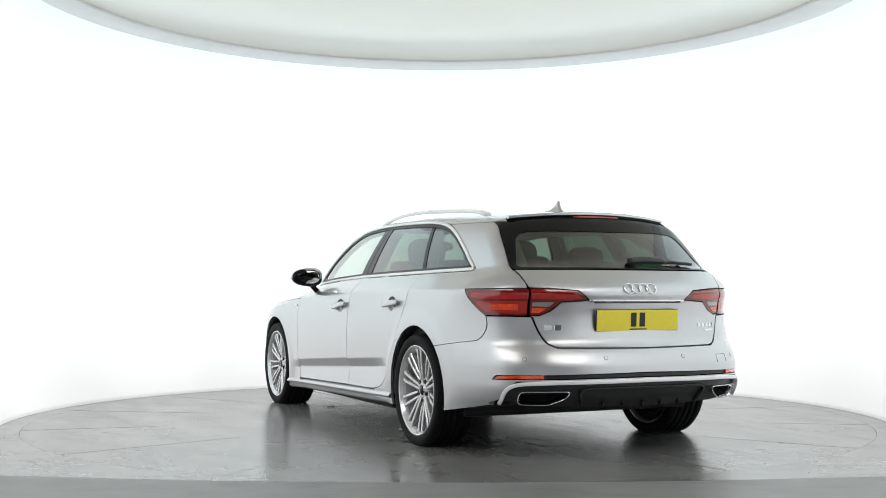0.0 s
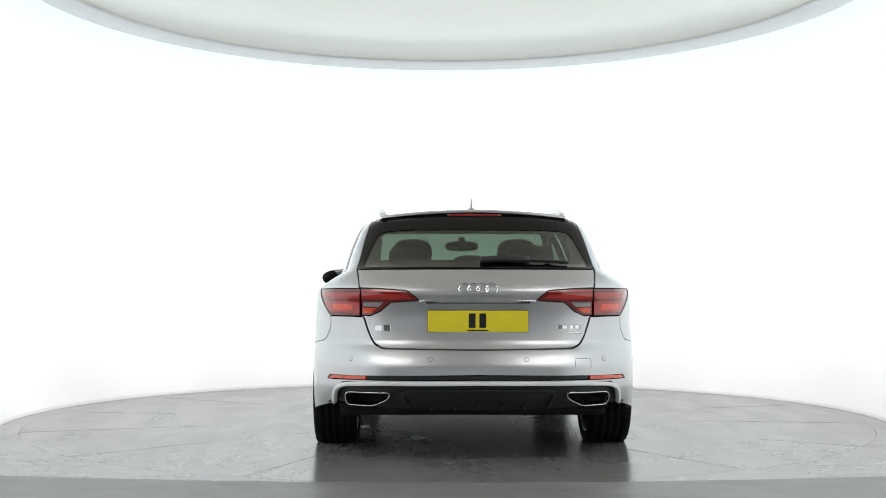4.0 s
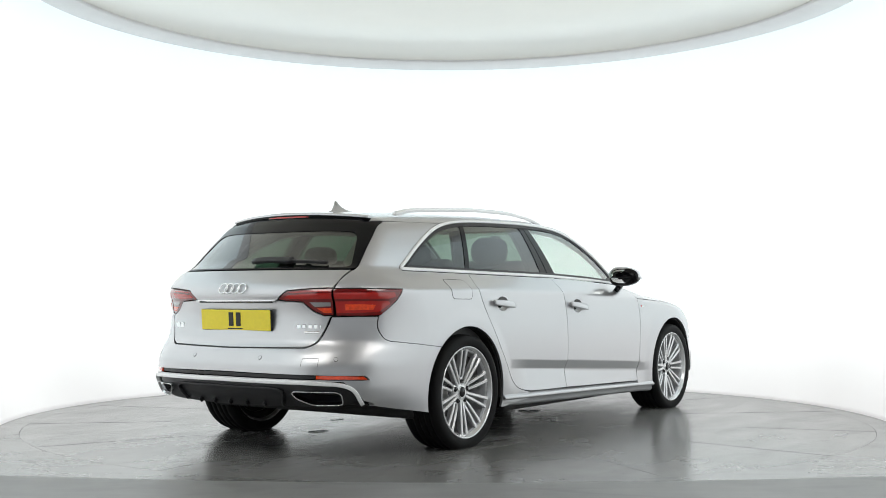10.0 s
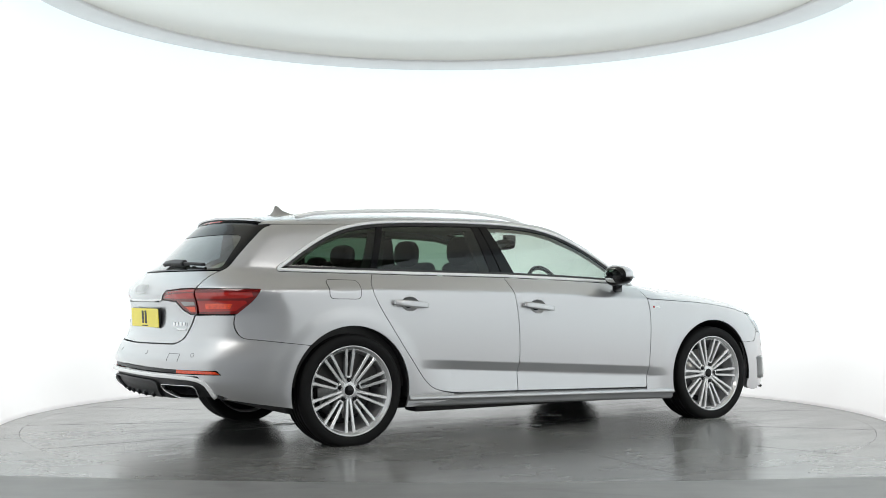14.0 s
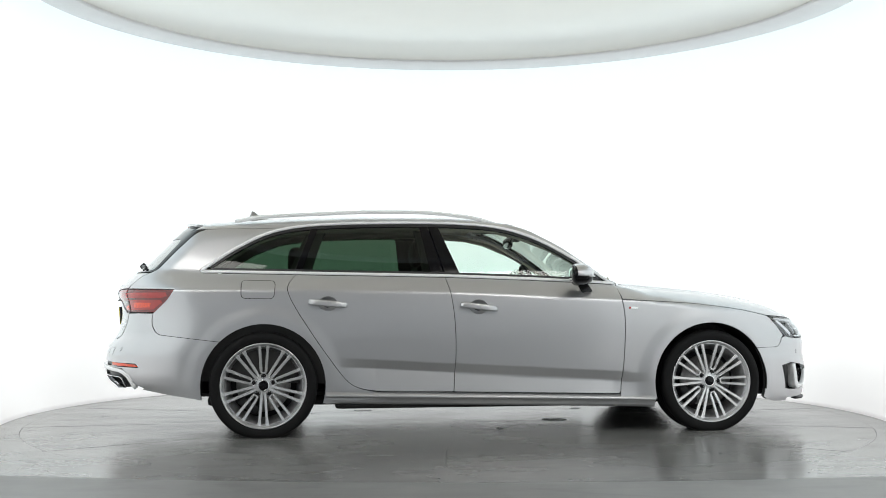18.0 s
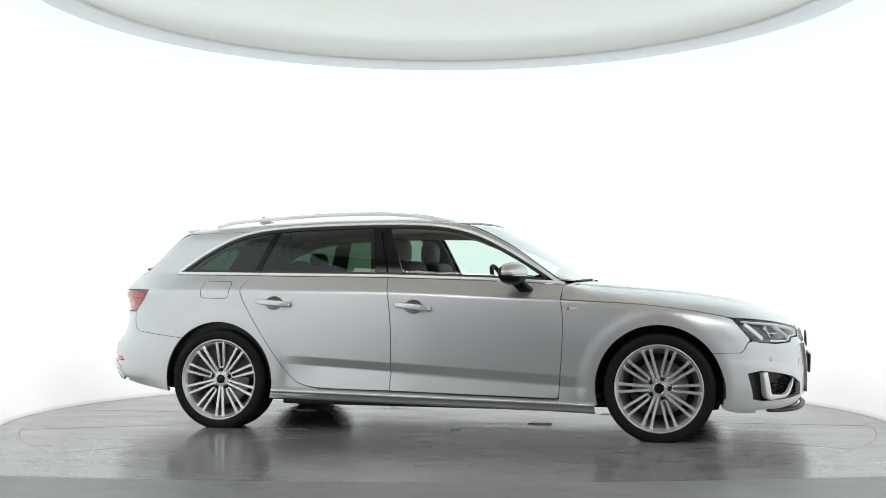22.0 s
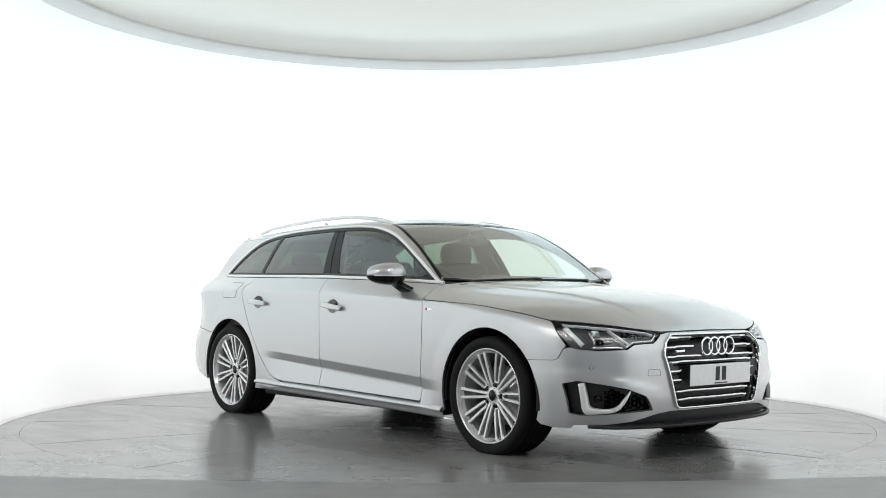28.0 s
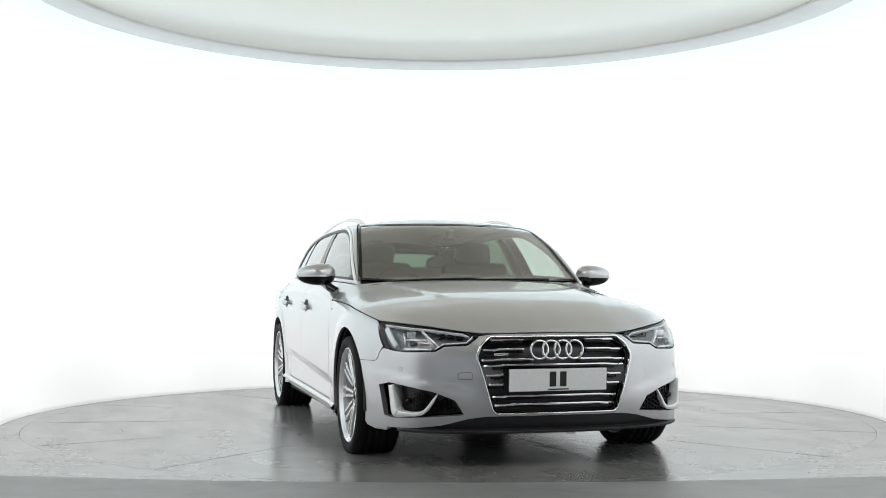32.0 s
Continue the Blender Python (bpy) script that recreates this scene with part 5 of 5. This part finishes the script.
def wheel(x, y, s, spin):
    """s: +1 on the car's left, -1 on its right."""
    def put(name, build, material, parent, lbl="", smooth=True):
        if name in PARTS_W:
            o = new(name, PARTS_W[name])
            o.parent = parent
            if lbl:
                o["label"] = lbl
            return o
        o = part(name, build(), material, parent, lbl, smooth)
        PARTS_W[name] = o.data
        return o
    w = put("wheel", lambda: lathe_y(rim_prof[6:14]), ALLOY, car, "silver alloy wheel with ten twin spokes")
    w.location = (x, y, AXLE_Z)
    w.rotation_euler = (0, radians(spin), 0 if s > 0 else math.pi)
    put("barrel", lambda: lathe_y(rim_prof[:7] + rim_prof[13:]), BARREL, w)
    put("tyre", lambda: lathe_y(tyre_prof, 96), RUBBER, w, "black low-profile tyre")
    for i in range(10):
        fork = i % 2 == 0
        for sd in (-1, 1):
            o = put("spoke_%d_%d" % (sd, fork), lambda: spoke_bm(sd, fork), ALLOY, w, "", False)
            o.name = "spoke"
            o.rotation_euler = (0, radians(36 * i), 0)
        if fork:
            put("spoke_fork", fork_bm, ALLOY, w).rotation_euler = (0, radians(36 * i), 0)
    put("hub", lambda: lathe_y([(0.0, 0.072), (0.05, 0.072), (0.066, 0.066), (0.072, 0.055), (0.075, 0.02), (0.0, 0.0)], 40), ALLOY, w)
    put("centre_cap", lambda: lathe_y([(0.0, 0.080), (0.026, 0.079), (0.030, 0.076), (0.031, 0.07)], 32), BLACK, w, "black centre cap")
    put("cap_ring", lambda: lathe_y([(0.030, 0.0765), (0.033, 0.078), (0.0345, 0.074), (0.034, 0.07)], 32), CHROME, w)
    for i in range(5):
        a = radians(72 * i)
        o = put("wheel_bolt", lambda: lathe_y([(0.0, 0.0740), (0.0085, 0.0740), (0.0095, 0.0695), (0.0120, 0.0710), (0.0145, 0.0735), (0.0155, 0.066)], 18), BLACK, w)
        o.location = (0.056 * math.cos(a), 0.0, 0.056 * math.sin(a))
    put("brake_disc", lambda: lathe_y([(0.07, 0.03), (0.085, 0.025), (0.09, 0.005), (0.165, 0.005), (0.165, -0.02), (0.09, -0.02)], 64), STEEL, w, "steel brake disc")
    # black disc added behind the spokes, for the shade inside the wheel
    put("wheel_shade_disc", lambda: lathe_y([(0.0, -0.05), (0.21, -0.05), (0.24, -0.09)], 48), UNDER, w)
    # caliper
    c = put("brake_caliper", lambda: box(0.06, 0.08, 0.15, 0.02, 2, at=(0.15, -0.005, 0.0)), PLASTIC, w, "", True)
    return w


wheel(HUB_F, 0.787, 1, 5)
wheel(HUB_R, 0.787, 1, 20)
wheel(HUB_F, -0.787, -1, 36)
wheel(HUB_R, -0.787, -1, 54)

# wheel housings
for hx in (HUB_F, HUB_R):
    b = lathe([(0.385, -0.17), (0.385, 0.085), (0.372, 0.10), (0.372, 0.085), (0.375, -0.17)], 40, -8, 188)
    b2 = lathe([(0.0, -0.17), (0.385, -0.17)], 40, -8, 188)
    b = join(b, b2)
    bmesh.ops.transform(b, matrix=Matrix.Rotation(radians(90), 4, "X"), verts=b.verts)
    bmesh.ops.scale(b, vec=(1, -1, 1), verts=b.verts)
    bmesh.ops.recalc_face_normals(b, faces=b.faces)
    bmesh.ops.translate(b, vec=(hx, 0.79, AXLE_Z), verts=b.verts)
    pair("wheel_housing", b, UNDER, car, "black wheel housing liner")
part("floor_pan", box(3.5, 1.5, 0.06, 0.025, 2, at=(0.0, 0, 0.225)), UNDER, car, "black underbody")
pair("sill_base", box(1.95, 0.14, 0.09, 0.02, 2, at=(0, 0.80, 0.225)), UNDER, car)
part("exhaust_box", box(0.25, 0.9, 0.10, 0.04, 3, at=(-2.08, 0, 0.365)), UNDER, car)
part("front_undertray", box(0.4, 1.1, 0.03, 0.012, 2, at=(1.88, 0, 0.225)), UNDER, car)

# door handles
for xc, zc, sl in HANDLES:
    drs = doors_r if xc < -0.5 else doors_f
    yy = float(meet("side", [(xc, zc)])[0][1])
    n = 15
    xs_ = np.linspace(-0.115, 0.115, n)
    path = np.stack([xc + xs_, yy + 0.030 - 0.016 * (np.abs(xs_) / 0.115) ** 3, zc + sl * xs_ / 0.115], 1)
    tp = 1 - 0.25 * (np.abs(xs_) / 0.115) ** 4
    b = bar(path, np.repeat([[0, 1.0, 0.15]], n, 0), 0.037, 0.022, round_=0.45, taper=tp)
    feet = [box(0.045, 0.03, 0.022, 0.006, 2, at=(xc + d, yy + 0.010, zc + sl * d / 0.115)) for d in (-0.088, 0.088)]
    dish = bmesh.new()
    rows = []
    for i in range(7):
        r = 1 - i / 6.0
        rows.append([dish.verts.new((xc + 0.058 * r * math.cos(a), yy + 0.0025 - 0.034 * (1 - r * r), zc + 0.043 * r * math.sin(a))) for a in [2 * math.pi * q / 28 for q in range(28)]])
    for p, q_ in zip(rows, rows[1:]):
        for j in range(28):
            dish.faces.new((p[j], p[(j + 1) % 28], q_[(j + 1) % 28], q_[j]))
    bmesh.ops.remove_doubles(dish, verts=dish.verts, dist=1e-5)
    bmesh.ops.recalc_face_normals(dish, faces=dish.faces)
    for k, mk in enumerate((lambda q: q.copy(), mirror_bm)):
        part("door_handle", mk(b), PAINT, drs[k], "silver door handle", True)
        for foot in feet:
            part("handle_foot", mk(foot), PAINT, drs[k])
        part("handle_dish", mk(dish), PAINT, drs[k], "", True)
    for q_ in (b, *feet, dish):
        q_.free()

# mirrors
def blob(sx, sy, sz, at, p=2.6, n=24):
    bm = bmesh.new()
    bmesh.ops.create_uvsphere(bm, u_segments=n, v_segments=n // 2, radius=1)
    for v in bm.verts:
        c = v.co
        k = (abs(c.x) ** p + abs(c.y) ** p + abs(c.z) ** p) ** (-1 / p)
        v.co = Vector((c.x * k * sx, c.y * k * sy, c.z * k * sz)) + Vector(at)
    return bm


def mirror_shape(lower):
    bm = blob(0.088, 0.120, 0.068, (0, 0, 0), 2.5, 32)
    for v in bm.verts:
        if v.co.x < -0.02:
            v.co.x = -0.02 + (v.co.x + 0.02) * 0.55
        v.co.z *= 1.0 - 0.18 * (v.co.y / 0.118)
        v.co.x += -0.03 * max(v.co.y, 0) / 0.118
    bmesh.ops.bisect_plane(bm, geom=bm.verts[:] + bm.edges[:] + bm.faces[:], plane_co=(0, 0, -0.010), plane_no=(0, 0, -1 if not lower else 1), clear_outer=True)
    edges = [e for e in bm.edges if e.is_boundary]
    bmesh.ops.holes_fill(bm, edges=edges)
    return bm


def cut_x(bm, x, keep_front):
    bmesh.ops.bisect_plane(bm, geom=bm.verts[:] + bm.edges[:] + bm.faces[:], plane_co=(x, 0, 0), plane_no=(-1 if keep_front else 1, 0, 0), clear_outer=True)
    return bm


for s in (1, -1):
    m = Matrix.Translation((0.545, 0.935, 1.003))
    k = cut_x(mirror_shape(False), -0.044, True)
    back_ = cut_x(mirror_shape(False), -0.0445, False)
    bmesh.ops.scale(back_, vec=(1, 0.992, 0.992), verts=back_.verts)
    l = mirror_shape(True)
    bmesh.ops.scale(l, vec=(0.985, 0.985, 0.985), verts=l.verts)
    for q_ in (k, back_, l):
        bmesh.ops.transform(q_, matrix=m, verts=q_.verts)
    f_ = bar(np.array([(0.565, 0.89, 0.955), (0.59, 0.86, 0.925), (0.62, 0.825, 0.90), (0.635, 0.79, 0.888)]), np.repeat([[1.0, 0, 0.3]], 4, 0), 0.036, 0.06)
    gl = blob(0.005, 0.094, 0.047, (0.4945, 0.943, 1.004), 3.0, 24)
    stripe = bar(np.array([(0.545 + 0.0885 * math.cos(a) * (1 if abs(a) < 1.4 else 1), 0.935 + 0.1195 * math.sin(a), 0.993) for a in np.linspace(-0.9, 1.25, 16)]), np.array([(math.cos(a), math.sin(a), 0) for a in np.linspace(-0.9, 1.25, 16)]), 0.007, 0.006)
    mk = (lambda q: q) if s > 0 else mirror_bm
    mo = part("door_mirror", mk(k), PAINT, car, "silver door mirror with black back and foot", True)
    part("mirror_back", mk(back_), BLACK, mo, "", True)
    part("mirror_base", mk(l), BLACK, mo, "", True)
    part("mirror_foot", mk(f_), BLACK, mo, "", True)
    part("mirror_glass", mk(gl), MIRROR, mo, "", True)
    part("indicator_strip", mk(stripe), TRIM_BRIGHT, mo, "", True)

# fuel flap on the right side
ffl = [tuple(p) for p in flat("tail", meet("side", dense([(-1.548, 0.966, 0.03), (-1.341, 0.962, 0.03), (-1.350, 0.852, 0.03), (-1.548, 0.855, 0.03)], 0.01)))]
both_f = skin_mesh("tail", [ffl], sink=-0.0012, gap=0.002, thick=0.01)
sheet("fuel_flap", both_f, PAINT, car, "", True)
rl = skin_mesh("tail", [list(map(tuple, shrink(ffl, -0.0015))), list(map(tuple, shrink(ffl, 0.002)))], sink=-0.0003, gap=0.0, thick=0, step=0.02)
sheet("fuel_flap_gap", rl, PLASTIC, car, "", True)
# side script on the front wing
for k, s in enumerate((1, -1)):
    p = meet("side", [(0.905, 0.795)])[0]
    part("badge_bar", box(0.05, 0.004, 0.013, 0.001, 1, at=(0.905, s * p[1], 0.795)), CHROME, car, "small chrome badge")
    part("badge_spot", box(0.014, 0.005, 0.013, 0.001, 1, at=(0.878, s * (p[1] + 0.0005), 0.795)), LENS_RED, car, "small red badge spot")

# ---- cabin ----
liner = dense([(0.05, 0.48), (0.05, -0.48), (-1.75, -0.46), (-1.75, 0.46)], 0.05)
sheet("headliner", skin_mesh("top", [liner], sink=0.05, thick=0, step=0.08), LINER, car, "pale beige headliner")
card = dense([(0.8, 0.28), (0.8, 0.92), (0.4, 0.955), (-0.3, 0.975), (-1.75, 0.995), (-1.85, 0.8), (-1.85, 0.35)], 0.06)
both("door_card", "side", [card], TRIM_IN, car, "dark door trim", sink=0.075, thick=0, step=0.08)
both("pillar_inner", "side", [strip_loop(-0.42, -0.47, -0.20, -0.33)], TRIM_IN, car, "", sink=0.05, thick=0.02, step=0.06)
both("pillar_inner", "side", [strip_loop(-1.27, -1.15, -1.13, -1.03)], TRIM_IN, car, "", sink=0.05, thick=0.02, step=0.06)
fr_in = dense([(0.80, 0.95), (0.60, 1.07), (0.40, 1.18), (0.2, 1.26), (0.05, 1.295), (-0.1, 1.31), (-0.4, 1.32), (-0.8, 1.31), (-1.1, 1.295), (-1.3, 1.26), (-1.5, 1.18), (-1.7, 1.05), (-1.78, 1.05), (-1.62, 1.21), (-1.4, 1.31), (-1.1, 1.352), (-0.4, 1.365), (0.0, 1.35), (0.3, 1.275), (0.6, 1.11), (0.83, 0.955)], 0.05)
both("roof_frame_inner", "side", [fr_in], LINER, car, "", sink=0.03, thick=0.02, step=0.06)
d_in = dense([(-1.80, 1.02), (-1.70, 1.10), (-1.50, 1.24), (-1.40, 1.285), (-1.85, 1.285), (-1.96, 1.20), (-2.08, 1.08), (-2.10, 1.02)], 0.05)
both("pillar_inner", "side", [d_in], LINER, car, "beige rear pillar lining", sink=0.035, thick=0.01, step=0.05)
part("cabin_floor", box(2.7, 1.5, 0.03, 0.01, 1, at=(-0.5, 0, 0.27)), TRIM_IN, car)
part("load_floor", box(0.95, 1.2, 0.03, 0.01, 1, at=(-1.72, 0, 0.62)), TRIM_IN, car)
part("load_cover", box(0.62, 1.26, 0.02, 0.008, 2, at=(-1.66, 0, 0.97)), TRIM_IN, car, "dark load cover")
part("tail_lining", box(0.04, 1.1, 0.35, 0.01, 1, at=(-2.12, 0, 0.80)), TRIM_IN, car)


def seat(y, x, wide=0.50):
    st_ = part("seat", box(0.50, wide, 0.16, 0.06, 4, at=(x + 0.22, y, 0.50)), LEATHER, car, "black leather seat", True)
    back = box(0.14, wide - 0.02, 0.62, 0.06, 4)
    bmesh.ops.transform(back, matrix=Matrix.Translation((x - 0.12, y, 0.80)) @ Matrix.Rotation(radians(-17), 4, "Y"), verts=back.verts)
    part("backrest", back, LEATHER, st_, "", True)
    hr = blob(0.055, 0.135, 0.095, (x - 0.245, y, 1.165), 2.8, 24)
    part("headrest", hr, LEATHER, st_, "", True)
    for d in (-0.05, 0.05):
        part("headrest_post", box(0.012, 0.012, 0.12, 0.003, 1, at=(x - 0.22, y + d, 1.08)), STEEL, st_)


seat(-0.36, -0.09)
seat(0.36, -0.09)
bench = part("rear_bench", box(0.48, 1.26, 0.16, 0.06, 4, at=(-0.72, 0, 0.50)), LEATHER, car, "black leather rear bench", True)
bk = box(0.13, 1.24, 0.60, 0.05, 4)
bmesh.ops.transform(bk, matrix=Matrix.Translation((-1.09, 0, 0.80)) @ Matrix.Rotation(radians(-20), 4, "Y"), verts=bk.verts)
part("bench_back", bk, LEATHER, bench, "", True)
for y in (-0.37, 0.0, 0.37):
    part("headrest", blob(0.05, 0.125 if y else 0.10, 0.07 if y else 0.05, (-1.21, y, 1.115 if y else 1.07), 2.8, 20), LEATHER, bench, "", True)
dash = box(0.46, 1.32, 0.26, 0.08, 4, at=(0.56, 0, 0.775))
part("dashboard", dash, TRIM_IN, car, "dark dashboard", True)
part("instrument_hood", blob(0.12, 0.19, 0.06, (0.52, -0.36, 0.93), 2.5), TRIM_IN, car, "", True)
part("display", box(0.015, 0.22, 0.10, 0.008, 2, at=(0.47, 0.0, 0.96)), BLACK, car, "black dash display")
part("centre_console", box(0.9, 0.2, 0.25, 0.04, 3, at=(0.05, 0, 0.47)), TRIM_IN, car)
sw = bmesh.new()
rows = []
for i in range(40):
    a = 2 * math.pi * i / 40
    rows.append([sw.verts.new(((0.015 * math.cos(2 * math.pi * j / 8)), (0.178 + 0.015 * math.sin(2 * math.pi * j / 8)) * math.cos(a), (0.178 + 0.015 * math.sin(2 * math.pi * j / 8)) * math.sin(a))) for j in range(8)])
for i in range(40):
    for j in range(8):
        sw.faces.new((rows[i][j], rows[(i + 1) % 40][j], rows[(i + 1) % 40][(j + 1) % 8], rows[i][(j + 1) % 8]))
bmesh.ops.recalc_face_normals(sw, faces=sw.faces)
hub_ = blob(0.03, 0.075, 0.06, (0, 0, 0), 2.6, 16)
sp1 = box(0.02, 0.34, 0.035, 0.008, 2)
sp2 = box(0.02, 0.04, 0.17, 0.008, 2, at=(0, 0, -0.085))
so = part("steering_wheel", join(sw, hub_, sp1, sp2), LEATHER, car, "black three-spoke steering wheel", True)
so.location, so.rotation_euler = (0.37, -0.36, 0.90), (0, radians(-24), 0)
part("interior_mirror", blob(0.02, 0.125, 0.038, (0.27, 0.0, 1.235), 3.0, 20), BLACK, car, "black interior mirror", True)
part("mirror_stalk", box(0.09, 0.05, 0.06, 0.015, 2, at=(0.31, 0, 1.275)), TRIM_IN, car)

# ---- what moves: the platform and the car turn together ----
def motions():
    rows_car, rows_deck = [], []
    for i in range(17):
        t = 2.0 * i
        a = turn(t)
        rows_deck.append((t, pose(0, 0, 0, 0, 0, a)))
        c, s = math.cos(radians(a)), math.sin(radians(a))
        rows_car.append((t, pose(CAR_X * c - CAR_Y * s, CAR_X * s + CAR_Y * c, -0.014, 0, 0, a)))
    walk(turntable, rows_deck)
    walk(car, rows_car)


motions()
